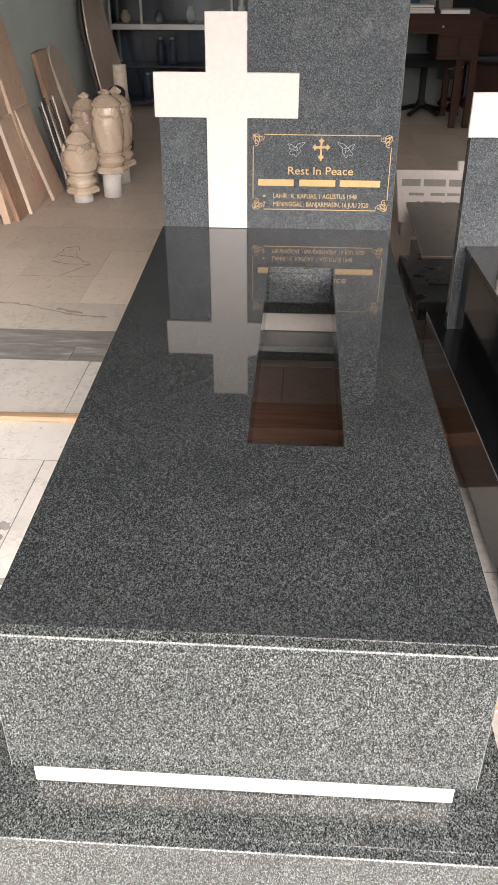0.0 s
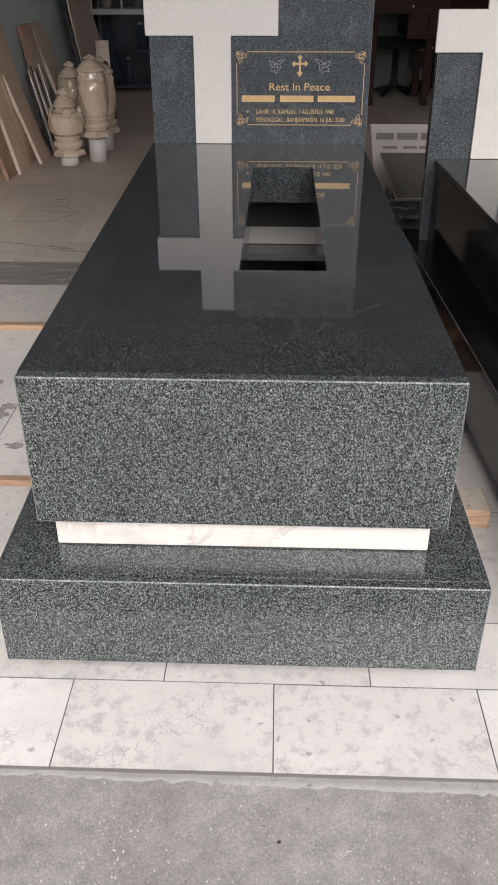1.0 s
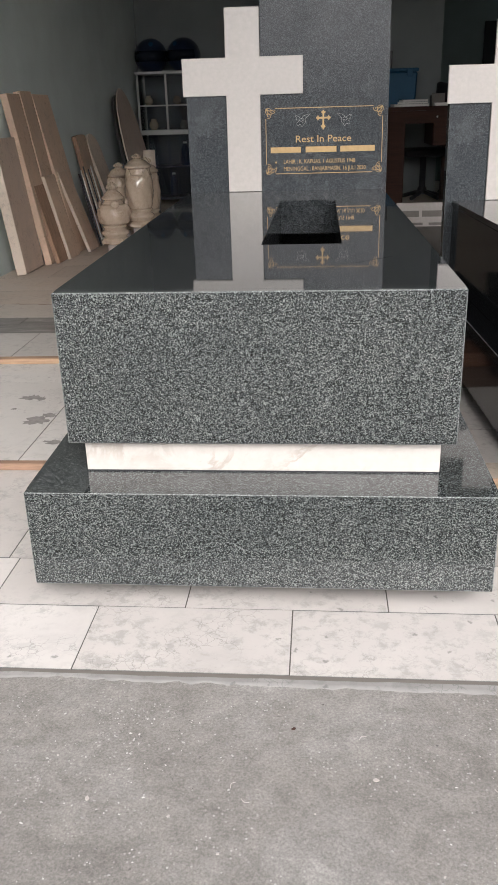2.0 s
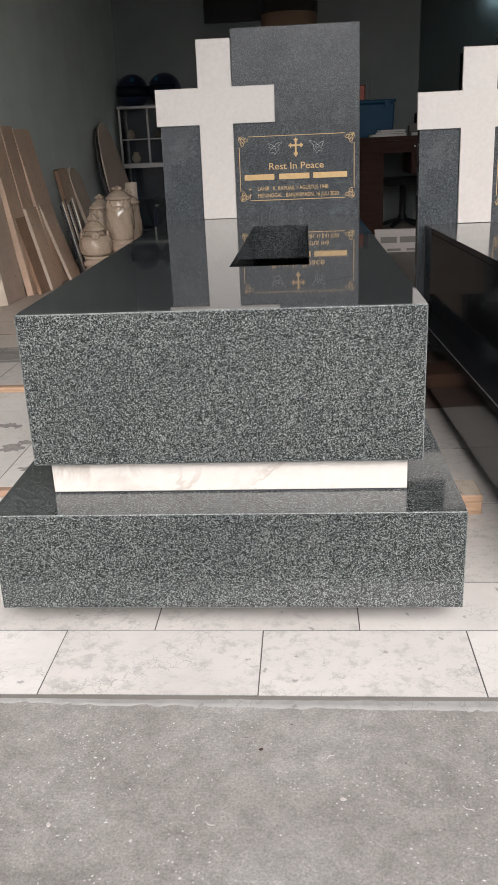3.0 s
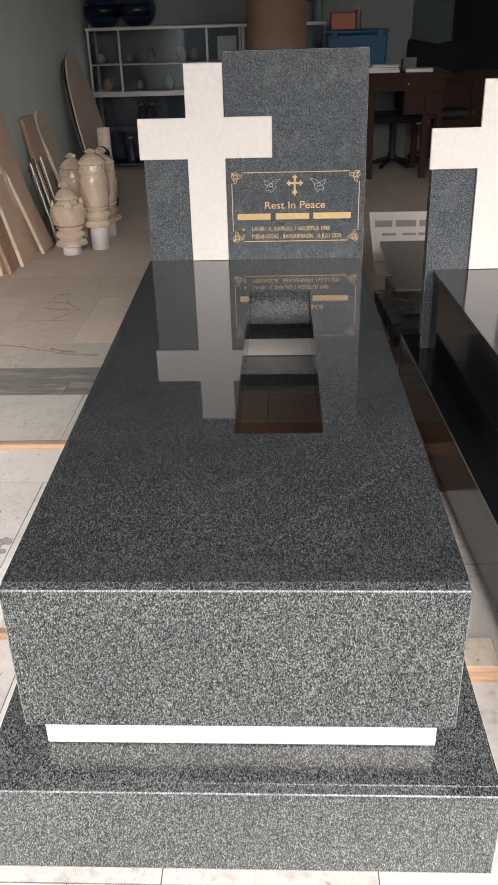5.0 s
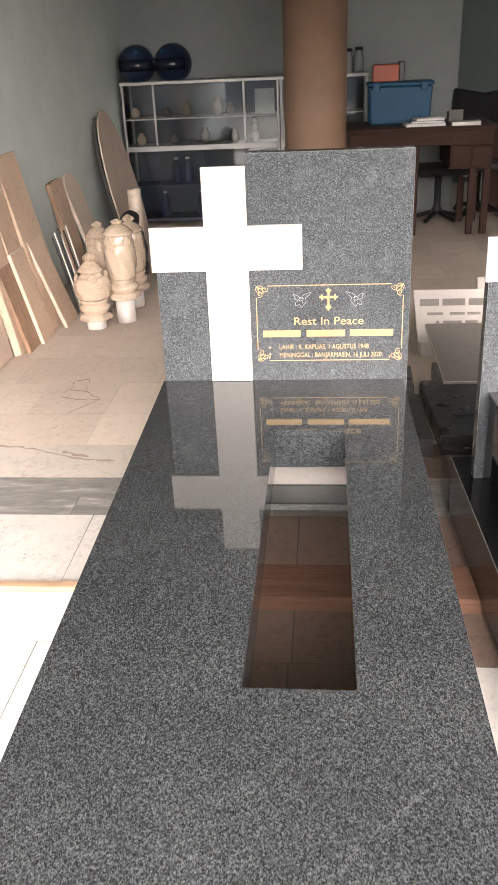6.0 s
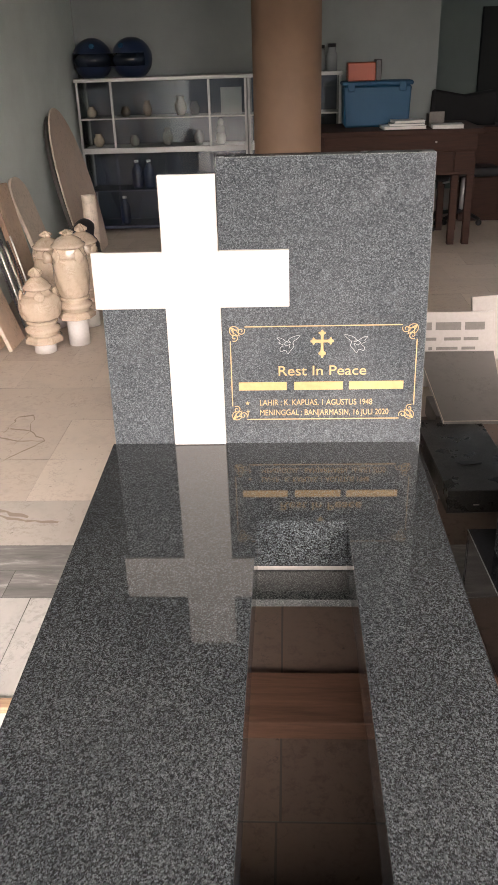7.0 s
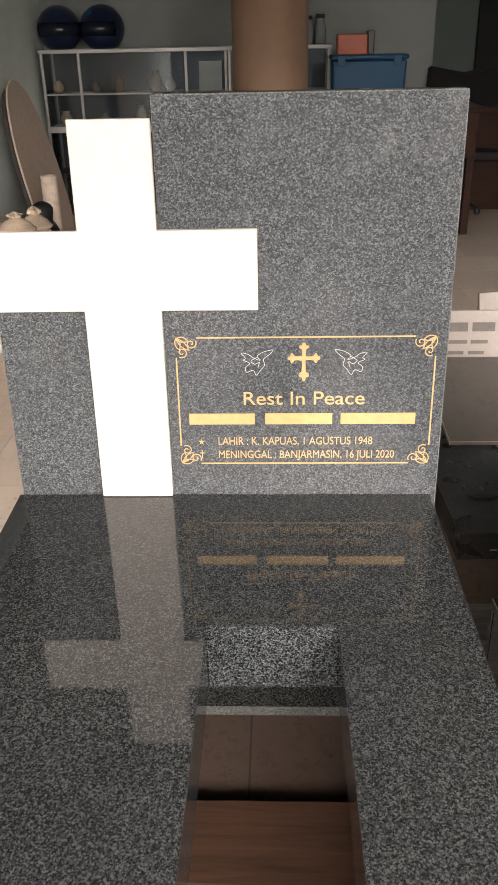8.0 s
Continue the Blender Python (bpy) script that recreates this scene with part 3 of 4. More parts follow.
def plaque_writing(t, y):
    mid = 0.134
    part("writing", letters("Rest In Peace", 0.0385, width=0.232, bold=0.0001), GOLD, t, "gold engraved words", m=Matrix.Translation((mid, y, 0.840)))
    for x0, x1 in ((-0.088, 0.040), (0.060, 0.190), (0.206, 0.350)):
        part("name_bar", box(x0, x1, y - 0.0012, y + 0.001, 0.799, 0.822, 0.0005), GOLD, t, "plain gold bar")
    part("writing", letters("LAHIR : K. KAPUAS, 1 AGUSTUS 1948", 0.0235, width=0.302, bold=0.0), GOLD, t, "small gold engraved words", m=Matrix.Translation((0.118, y, 0.7555)))
    part("writing", letters("MENINGGAL : BANJARMASIN, 16 JULI 2020", 0.0235, width=0.346, bold=0.0), GOLD, t, "small gold engraved words", m=Matrix.Translation((0.140, y, 0.7265)))
    star = [((0.0065 if i % 2 == 0 else 0.0025) * math.sin(i * math.pi / 5), (0.0065 if i % 2 == 0 else 0.0025) * math.cos(i * math.pi / 5)) for i in range(10)]
    part("star_mark", prism(star, 0.0022, 0, Matrix.Translation((-0.066, y - 0.0012, 0.762))), GOLD, t)
    b = box(-0.0665, -0.0645, y - 0.0016, y + 0.001, 0.727, 0.744)
    part("dagger_mark", box(-0.0695, -0.0615, y - 0.0012, y + 0.001, 0.737, 0.7388, bm=b), GOLD, t)
    # emblem cross: slim arms that flare into three lobes
    cz = 0.934
    arm = [(0.0036, 0.0036), (0.0034, 0.016), (0.0046, 0.021), (0.0092, 0.0235), (0.0098, 0.027), (0.0066, 0.0285), (0.0040, 0.0290), (0.0026, 0.0335), (0.0, 0.0352)]
    arm = arm + [(-x, z) for x, z in arm[-2::-1]]
    outline = []
    for k in range(4):
        c_, s_ = round(math.cos(k * math.pi / 2)), round(math.sin(k * math.pi / 2))
        reach = 1.32 if k == 2 else 0.86 if k == 0 else 0.88
        outline += [(mid + c_ * x + s_ * z * reach, cz - s_ * x + c_ * z * reach) for x, z in arm[::-1][1:]]
    b = prism(outline, 0.004, 0.0006, Matrix.Translation((0, y - 0.003, 0)))
    part("emblem_cross", b, GOLD, t, "raised gold budded cross")
    # winged outlines either side of the emblem, drawn as smooth lines
    def smooth_line(points, closed):
        n = len(points)
        out = []
        for i in range(n if closed else n - 1):
            p = [Vector(points[j % n] if closed else points[min(max(j, 0), n - 1)]) for j in (i - 1, i, i + 1, i + 2)]
            for s_ in (0.0, 0.25, 0.5, 0.75):
                v = 0.5 * (2 * p[1] + (p[2] - p[0]) * s_ + (2 * p[0] - 5 * p[1] + 4 * p[2] - p[3]) * s_ ** 2 + (3 * p[1] - p[0] - 3 * p[2] + p[3]) * s_ ** 3)
                out.append((v.x, v.y))
        return out

    for s in (-1, 1):
        cx = mid + s * 0.088
        wing = [(0.030, 0.020), (0.012, 0.016), (0.000, 0.008), (0.006, 0.000), (-0.006, 0.004), (-0.018, 0.012), (-0.030, 0.014), (-0.022, 0.004), (-0.026, 0.000), (-0.014, -0.006), (-0.022, -0.014), (-0.020, -0.024), (-0.008, -0.020), (-0.002, -0.030), (0.006, -0.020), (0.014, -0.010), (0.012, 0.002), (0.022, 0.010)]
        part("wing_outline", tube([(cx - s * x, y, 0.930 + z) for x, z in smooth_line(wing, True)], 0.0005, 5, closed=True), SILVER, t, "fine pale engraved winged outline")
        part("wing_outline", tube([(cx - s * x, y, 0.930 + z) for x, z in smooth_line(((0.0, 0.006), (-0.012, -0.002), (-0.004, -0.008), (0.004, -0.004), (0.000, -0.018)), False)], 0.0005, 5), SILVER, t, "fine pale engraved winged outline")


plaque_border(tomb, HSY)
plaque_writing(tomb, HSY)

# neighbouring tomb
tomb_2 = thing("black_granite_tomb", "polished black granite tomb with a white marble cross", "tomb", (1.171, 0.03, -0.056), 2.6)
tomb_body(tomb_2, (-0.03, 0.181, 0.567, 1.633), stone=BLACK_GRANITE, side=BLACK_GRANITE, z0=0.3353)
plinth(tomb_2, BLACK_GRANITE, BLACK_GRANITE, z0=0.1132, z1=0.335)
# thin pale strip painted as the glint along the base's edge
part("arris", box(-0.4796, -0.4768, -0.077, 2.219, 0.3338, 0.3357), EDGE, tomb_2, "pale ground arris along the base, lightened as a glint")
headstone(tomb_2, HSY, 0.3353, top=1.343)
plaque_border(tomb_2, HSY)

# the engraving is a touch smaller than its drawing
shrink = Matrix.Translation((0.1365, 0, 0.857)) @ Matrix.Diagonal((0.987, 1, 0.987, 1)) @ Matrix.Translation((-0.136, 0, -0.845))
for stone in (tomb, tomb_2):
    for piece in stone.children:
        if piece.name.split(".")[0] in ("border_line", "scroll_corner", "writing", "name_bar", "star_mark", "dagger_mark", "emblem_cross", "wing_outline"):
            piece.data.transform(shrink @ piece.matrix_basis)
            piece.matrix_basis = Matrix.Identity(4)
# both headstones lean back a little
LEAN = math.tan(radians(2.2))
for stone in (tomb, tomb_2):
    for piece in stone.children:
        if piece.name.split(".")[0] in ("tall_panel", "low_panel", "cross", "border_line", "scroll_corner", "writing", "name_bar", "star_mark", "dagger_mark", "emblem_cross", "wing_outline"):
            for v in piece.data.vertices:
                v.co.y += LEAN * (v.co.z - ZS)

# planks under the tombs
def plank(x0, x1, y0, y1, z1, label, turn=0.0, top=PLANK_DUSTY, side=PLANK):
    b = box(-(x1 - x0) / 2, (x1 - x0) / 2, -(y1 - y0) / 2, (y1 - y0) / 2, 0, z1, 0.003)
    for v in b.verts:
        v.co.z += 0.0 if v.co.z < z1 / 2 else 0.0015 * noise.noise(v.co * 3)
    for f in b.faces:
        f.material_index = 1 if f.normal.z > 0.9 else 0
    ob = part("plank", b, [side, top], m=pose((x0 + x1) / 2, (y0 + y1) / 2, 0, 0, 0, turn))
    return tagged(ob, label, "plank", "planks under the tombs")


plank(-0.472, 0.628, 0.455, 0.565, 0.0568, "raw wooden plank under the grey tomb", 0.15)
plank(0.74, 1.62, 0.42, 0.53, 0.0568, "raw wooden plank under the black tomb", 1.0)
plank(-0.472, 1.62, 1.642, 1.833, 0.0568, "stained wooden plank under both tombs, darkened for shade", -0.15, PLANK_STAINED_SHADED, PLANK_STAINED_SHADED)
plank(-1.95, -0.476, 0.606, 0.636, 0.022, "narrow brown batten on the tiles beside the tomb", 0.3, PLANK_BROWN, PLANK_BROWN)
plank(-1.95, -0.476, 1.715, 1.755, 0.024, "narrow raw wooden batten on the tiles beside the tomb", 1.0, PLANK, PLANK)


# pebbles and crumbs on the concrete yard
crumbs = bmesh.new()
pick = random.Random(11)
for i in range(15000):
    x, y = pick.uniform(-1.3, 1.5), -0.37 - 1.2 * pick.random()
    if noise.noise(Vector((x * 2.2, y * 2.2, 4))) < pick.uniform(-0.5, 0.35):
        continue
    k = pick.choice((0.0007, 0.0008, 0.0010, 0.0013, 0.0016, 0.0022)) * (1.6 if pick.random() < 0.006 else 1.0)
    a, f = pick.uniform(0, 6.28), pick.uniform(0.8, 2.0)
    c, s_ = math.cos(a), math.sin(a)
    ring = [crumbs.verts.new((x + k * (f * u * c - w * s_), y + k * (f * u * s_ + w * c), -0.0122 + k * 0.25)) for u, w in ((1, 0.1), (0.3, 0.9), (-0.7, 0.7), (-1, -0.3), (0.1, -0.9))]
    peak = crumbs.verts.new((x + k * pick.uniform(-0.3, 0.3), y, -0.012 + k * pick.uniform(0.5, 1.0)))
    for n_ in range(5):
        crumbs.faces.new((ring[n_], ring[(n_ + 1) % 5], peak))
CRUMB = mat("pale_grit", 0.8, 0, (0.4, 0.38, 0.35))
isl = CRUMB.node_tree.nodes.new("ShaderNodeNewGeometry")
put(CRUMB, "Base Color", ramp(CRUMB, isl.outputs["Random Per Island"], [(0.0, (0.08, 0.07, 0.06)), (0.25, (0.2, 0.19, 0.18)), (0.7, (0.32, 0.31, 0.285)), (1.0, (0.44, 0.425, 0.395))]))
tagged(part("grit", crumbs, CRUMB), "pale grit and small crumbs scattered on the concrete", "grit", "", "stuff")


# single chips and a dry leaf on the yard
def chip(name, label, x, y, k, turn, material, seed):
    pick = random.Random(seed)
    k *= 0.8
    outline = [(k * pick.uniform(0.7, 1.2) * math.cos(a), 0.75 * k * pick.uniform(0.7, 1.2) * math.sin(a)) for a in [i * math.pi / 4 for i in range(8)]]
    b = prism(outline, 0.35 * k, 0.08 * k)
    bmesh.ops.transform(b, matrix=Matrix.Rotation(radians(90), 4, "X"), verts=b.verts)
    low = min(v.co.z for v in b.verts)
    for v in b.verts:
        v.co.z -= low
    ob = part(name, b, material, m=pose(x, y, -0.012, 0, 0, turn))
    tagged(ob, label, name.replace("_", " "), "litter on the yard")


for i, (x, y, k) in enumerate(((0.216, -0.548, 0.0062), (-0.103, -0.636, 0.0042), (-0.236, -0.609, 0.0058), (0.41, -0.60, 0.003), (-0.02, -0.70, 0.0035), (0.30, -0.72, 0.003), (-0.31, -0.52, 0.003), (0.12, -0.62, 0.0028))):
    chip("stone_chip", "small pale stone chip on the concrete", x, y, k, 47 * i, PLATE_MARBLE, i)
for i, (x, y, k) in enumerate(((0.322, -0.466, 0.003), (-0.18, -0.47, 0.0028), (0.45, -0.41, 0.0026), (0.02, -0.78, 0.003))):
    chip("stone_chip", "small dark stone chip on the concrete", x, y, k, 31 * i, SLAB_GREY, 20 + i)
chip("dry_leaf", "small dry brown leaf on the concrete", 0.082, -0.438, 0.0055, 20, DESK_WOOD, 40)


for x, y, turn in ((-0.010, -0.570, 60), (0.012, -0.600, 150), (0.405, -0.560, 150), (0.20, -0.455, 30)):
    pts = [(0.014 * (k / 5 - 0.5), 0.004 * math.sin(k * 0.6), 0.0007 + 0.0006 * math.sin(k * 0.6)) for k in range(6)]
    tagged(part("straw", tube(pts, 0.0006, 5), PLATE_MARBLE, m=pose(x, y, -0.012, 0, 0, turn)), "short curled pale straw on the concrete", "straw", "litter on the yard")


# ---- stone slabs, urns and boards along the side wall ----
def leaning(name, label, category, y0, y1, height, thick, foot, material, edge, top=0.0, x_top=LEFT, group="slabs against the wall"):
    """A slab that stands on the floor at x = foot and leans against the wall; top: rise of a rounded head."""
    w = y1 - y0
    outline = [(0, 0), (w, 0)]
    if top:
        outline += [(w * (0.5 + 0.5 * math.cos(a)), height - top + top * math.sin(a)) for a in [math.pi * i / 18 for i in range(19)]]
    else:
        outline += [(w, height), (0, height)]
    b = prism(outline, thick, 0.003)
    for f in b.faces:
        f.material_index = 0 if abs(f.normal.y) > 0.9 else 1
    lean = math.asin(min(0.9, (foot - thick - x_top) / height))
    m = Matrix.Translation((foot, y0, 0.0)) @ Matrix.Rotation(-lean, 4, "Y") @ Matrix.Rotation(radians(90), 4, "Z")
    bmesh.ops.transform(b, matrix=m, verts=b.verts)
    low = min(v.co.z for v in b.verts)
    for v in b.verts:
        v.co.z -= low
    ob = part(name, b, [material, edge])
    return tagged(ob, label, category, group)


leaning("stone_slab", "thick beige stone slab leaning on the wall", "stone slab", 3.78, 4.15, 0.86, 0.07, -1.83, SLAB_TAN, SLAB_EDGE)
leaning("stone_slab", "tall brown stone slab with a dusty face", "stone slab", 4.16, 4.41, 1.14, 0.05, -1.775, SLAB_BROWN, SLAB_BROWN)
leaning("board", "short red brown wooden board leaning on the slabs", "board", 4.21, 4.455, 0.60, 0.03, -1.73, SLAB_RED, SLAB_RED, x_top=-1.90)
leaning("stone_slab", "tall brown stone slab leaning on the wall", "stone slab", 4.42, 4.66, 1.16, 0.05, -1.765, SLAB_BROWN, SLAB_BROWN)
leaning("stone_slab", "tall brown stone slab with worn top", "stone slab", 4.67, 5.05, 1.15, 0.05, -1.72, SLAB_BROWN, SLAB_BROWN)
leaning("stone_slab", "short brown slab with a pale sawn edge", "stone slab", 4.39, 4.63, 0.60, 0.025, -1.70, SLAB_BROWN, SLAB_EDGE, x_top=-1.86)
leaning("stone_slab", "short brown slab with a pale sawn edge", "stone slab", 4.72, 4.98, 0.62, 0.025, -1.64, SLAB_BROWN, SLAB_EDGE, x_top=-1.86)
leaning("stone_slab", "small brown slab with a flat worn head", "stone slab", 5.72, 6.02, 0.84, 0.04, -1.80, SLAB_BROWN, SLAB_RED, 0.015)
leaning("stone_slab", "small pale slab with rounded head", "stone slab", 6.04, 6.42, 0.86, 0.03, -1.72, SLAB_EDGE, SLAB_EDGE, 0.16)


def oval_slab(label, y_mid, half, z_mid, rise, thick, foot, x_top, stone, edge):
    """A big oval slab cut off at its foot, leaning back."""
    cut = math.asin(-z_mid / rise * 0.92)
    n = 36
    outline = [(half * math.cos(cut + (math.pi - 2 * cut) * i / n), z_mid + rise * math.sin(cut + (math.pi - 2 * cut) * i / n)) for i in range(n + 1)]
    low = min(z for _, z in outline)
    b = prism([(x, z - low) for x, z in outline], thick, 0.004)
    for f in b.faces:
        f.material_index = 0 if abs(f.normal.y) > 0.9 else 1
    height = z_mid + rise - low
    lean = math.asin((foot - thick - x_top) / height)
    bmesh.ops.transform(b, matrix=Matrix.Translation((foot, y_mid, 0)) @ Matrix.Rotation(-lean, 4, "Y") @ Matrix.Rotation(radians(90), 4, "Z"), verts=b.verts)
    low = min(v.co.z for v in b.verts)
    for v in b.verts:
        v.co.z -= low
    tagged(part("stone_slab", b, [stone, edge]), label, "stone slab", "slabs against the wall")


# added dark slab stands in for the shadow gap at the wall
oval_slab("dark oval slab added for the shadow gap behind a paler one", 7.40, 0.44, 0.52, 0.72, 0.03, -1.70, -1.995, SLAB_GREY, SLAB_GREY)
oval_slab("large oval brown stone slab leaning on the added dark one", 7.36, 0.50, 0.52, 0.78, 0.016, -1.655, -1.935, SLAB_TAN, SLAB_EDGE)

rods = thing("rod_bundle", "bundle of thin black and white rods leaning on the slabs", "rods", (-1.64, 5.04, 0))
for i in range(6):
    part("rod", tube([(0.02 * i * 0.5, 0.035 * i, 0), (-0.13 + 0.012 * i, 0.03 * i, 0.56 + 0.025 * (i % 3))], 0.006, 8), PAPER if i % 2 else BLACK, rods)

pipe = part("pipe", lathe([(0.055, 0), (0.055, 0.67), (0.048, 0.67), (0.048, 0.63)], 24), SLAB_EDGE, smooth=False, m=pose(-1.46, 6.35, 0, 0, 0, 0))
tagged(pipe, "short pale plastic pipe standing on the floor", "pipe")
sack = bmesh.new()
bmesh.ops.create_icosphere(sack, subdivisions=4, radius=1.0, matrix=Matrix.Translation((0, 0, 0.28)) @ Matrix.Diagonal((0.13, 0.12, 0.29, 1)))
for v in sack.verts:
    v.co += 0.05 * noise.noise_vector(v.co * 9)
    v.co.z = max(v.co.z, 0.0)
tagged(part("bin_bag", sack, BLACK, smooth=True, m=pose(-1.42, 5.86, 0)), "crumpled black plastic bag behind the urns", "bag")


def urn(x, y, k, turn, label, tall=1.0, foot=0.13, crown=0.10, belly=0.0):
    """A turned marble urn on a white stub: stepped foot, banded vase with carved ears, lid with a leafy crown."""
    t = thing("marble_urn", label, "urn", (x, y, 0), turn, "marble urns")
    f = foot
    part("stub", lathe([(0.070 * k, 0), (0.070 * k, f)], 24), STUB, t, "white stub under the urn", True)
    part("plinth_ring", lathe([(r * k, f + z) for r, z in ((0.100, 0), (0.126, 0.010), (0.128, 0.030), (0.112, 0.046), (0.096, 0.052))], 8, m=Matrix.Rotation(radians(turn), 4, "Z")), URN_MARBLE, t)
    rings = [(0.096, 0.0525), (0.092, 0.062), (0.108, 0.072), (0.114, 0.086), (0.108, 0.100), (0.092, 0.108), (0.088, 0.118), (0.100, 0.126), (0.102, 0.136), (0.094, 0.143)]
    part("foot_ring", lathe([(r * k, f + z) for r, z in rings], 32), URN_MARBLE, t, "", True)
    h0 = f + 0.1435
    body = [(0.092, 0), (0.103 + belly, 0.03 * tall), (0.112 + belly, 0.09 * tall), (0.115 + belly, 0.15 * tall), (0.113 + belly * 0.8, 0.21 * tall), (0.107 + belly * 0.2, 0.255 * tall), (0.112 - belly * 0.6, 0.262 * tall), (0.105 - belly, 0.270 * tall), (0.098 - belly * 1.4, 0.30 * tall), (0.094 - belly * 1.4, 0.315 * tall)]
    fine = []
    for (r0, z0), (r1, z1) in zip(body, body[1:]):
        fine += [(r0 + (r1 - r0) * q / 4, z0 + (z1 - z0) * q / 4) for q in range(4)]
    b = lathe([(r * k, h0 + z) for r, z in fine + [body[-1]]], 56)
    for v in b.verts:
        a_ = math.atan2(v.co.y, v.co.x)
        out = Vector((v.co.x, v.co.y, 0)).normalized()
        v.co += out * (0.003 * math.sin(8 * a_ + 30 * v.co.z) * math.sin(14 * (v.co.z - h0)) + 0.004 * noise.noise(v.co * 38 + Vector((x * 9, y, 0))) + 0.003 * noise.noise(v.co * 85))
    part("vase", b, URN_MARBLE, t, "", True)
    h1 = h0 + 0.315 * tall
    w = 1.0 - belly * 10
    lid = [(0.096 * w, 0.0005), (0.110 * w, 0.008), (0.110 * w, 0.020), (0.094 * w, 0.030), (0.082 * w, 0.046), (0.060 * w, 0.060), (0.040, 0.068), (0.030, 0.074)]
    part("lid", lathe([(r * k, h1 + z) for r, z in lid], 32), URN_MARBLE, t, "", True)
    # leafy crown on the lid
    b = lathe([(0.026 * k, h1 + 0.0745), (0.040 * k, h1 + 0.086), (0.036 * k, h1 + 0.074 + crown * 0.6), (0.018 * k, h1 + 0.070 + crown), (0.006 * k, h1 + 0.078 + crown)], 30)
    for v in b.verts:
        a_ = math.atan2(v.co.y, v.co.x)
        r_ = 1.0 + 0.28 * math.sin(5 * a_ + 40 * v.co.z)
        v.co.x *= r_
        v.co.y *= r_
    part("crown", b, URN_MARBLE, t, "carved leafy knob")
    for i in range(4):
        a = i * math.pi / 2
        b = bmesh.new()
        bmesh.ops.create_icosphere(b, subdivisions=3, radius=1, matrix=Matrix.Rotation(a, 4, "Z") @ Matrix.Translation(((0.100 + belly * 0.3) * k, 0, h1 - 0.050 * tall)) @ Matrix.Diagonal((0.016, 0.030, 0.055 * tall, 1)))
        for v in b.verts:
            v.co += 0.009 * noise.noise_vector(v.co * 34) + 0.005 * noise.noise_vector(v.co * 80)
        part("carved_leaf", b, URN_MARBLE, t, "", True)


STUB = marble("white_stub_marble", (0.66, 0.63, 0.60), (0.5, 0.46, 0.42), 0.4, 0.2)
urn(-1.44, 4.74, 0.94, 20, "small cream marble urn with rounded belly", 0.58, 0.06, 0.05, 0.018)
urn(-1.262, 4.88, 0.93, 50, "tall cream marble urn on a white stub", 0.92, 0.165, 0.028)
urn(-1.495, 5.24, 0.86, 10, "cream marble urn standing behind the others", 0.86, 0.10, 0.035)
urn(-1.275, 5.26, 0.90, 70, "cream marble urn half hidden behind another", 0.88, 0.12, 0.045)


# ---- back of the shop ----
screen = thing("wall_screen", "wide dark screen mounted high on the back wall", "screen", (-0.44, 8.64, 2.26))
part("casing", box(-0.50, 0.50, 0.0, 0.08, 0, 0.6, 0.008), BLACK, screen)
part("panel", box(-0.485, 0.485, -0.003, 0.003, 0.015, 0.585), SCREEN, screen)


def cabinet(x0, x1, posts, label):
    t = thing("display_cabinet", label, "cabinet", (0, 8.30, 0), 0, "display cabinets")
    y1, top = 0.40, 1.42
    f = 0.022
    for x in [x0, x1 - f]:
        part("post", box(x, x + f, 0, f, 0, top - 0.032, 0.002), ALUMINIUM, t)
    for x in posts:
        part("post", box(x, x + f, 0, f, 0.806, top - 0.032, 0.002), ALUMINIUM, t)
    for x in (x0, x1 - f):
        part("post", box(x, x + f, y1 - f, y1, 0, top - 0.032, 0.002), ALUMINIUM, t)
    part("top", box(x0 - 0.01, x1 + 0.01, -0.01, y1, top - 0.031, top, 0.003), ALUMINIUM, t)
    for z, d in ((1.06, 0.012), (0.755, 0.05), (0.40, 0.012), (0.04, 0.03)):
        part("shelf", box(x0 + f + 0.001, x1 - f - 0.001, -0.004, y1 - f - 0.002, z, z + d, 0.002), ALUMINIUM if z > 0.5 else CABINET_DARK, t)
    part("back_panel", box(x0 + f, x1 - f, y1 - 0.012, y1 - 0.004, 0.07, top - 0.032), CABINET_DARK, t)
    for s in (x0 + 0.002, x1 - 0.008):
        part("side_panel", box(s, s + 0.006, f + 0.001, y1 - f - 0.001, 0.07, top - 0.032), GLASS, t)
    edges = sorted([x0] + posts + [x1 - f])
    for a, c in zip(edges, edges[1:]):
        for z0, z1 in ((0.806, 1.058), (1.074, 1.386), (0.07, 0.753)):
            p = part("pane", box(a + f + 0.001, c - 0.001, 0.006, 0.010, z0, z1), GLASS, t, "clear glass pane")
            p.visible_shadow = False
    return t


cabinet(-1.94, -0.335, [-1.62, -0.70], "aluminium and glass display cabinet with ornaments")
cabinet(-0.325, 0.545, [0.10], "aluminium and glass cabinet beside the desk")


def pot(x, y, z, r, h, material, label):
    ob = part("pot", lathe([(r * 0.6, 0), (r, h * 0.35), (r * 0.95, h * 0.6), (r * 0.55, h * 0.85), (r * 0.65, h), (r * 0.5, h)], 20), material, smooth=True, m=pose(x, y, z))
    tagged(ob, label, "pot", "ornaments in the cabinet")


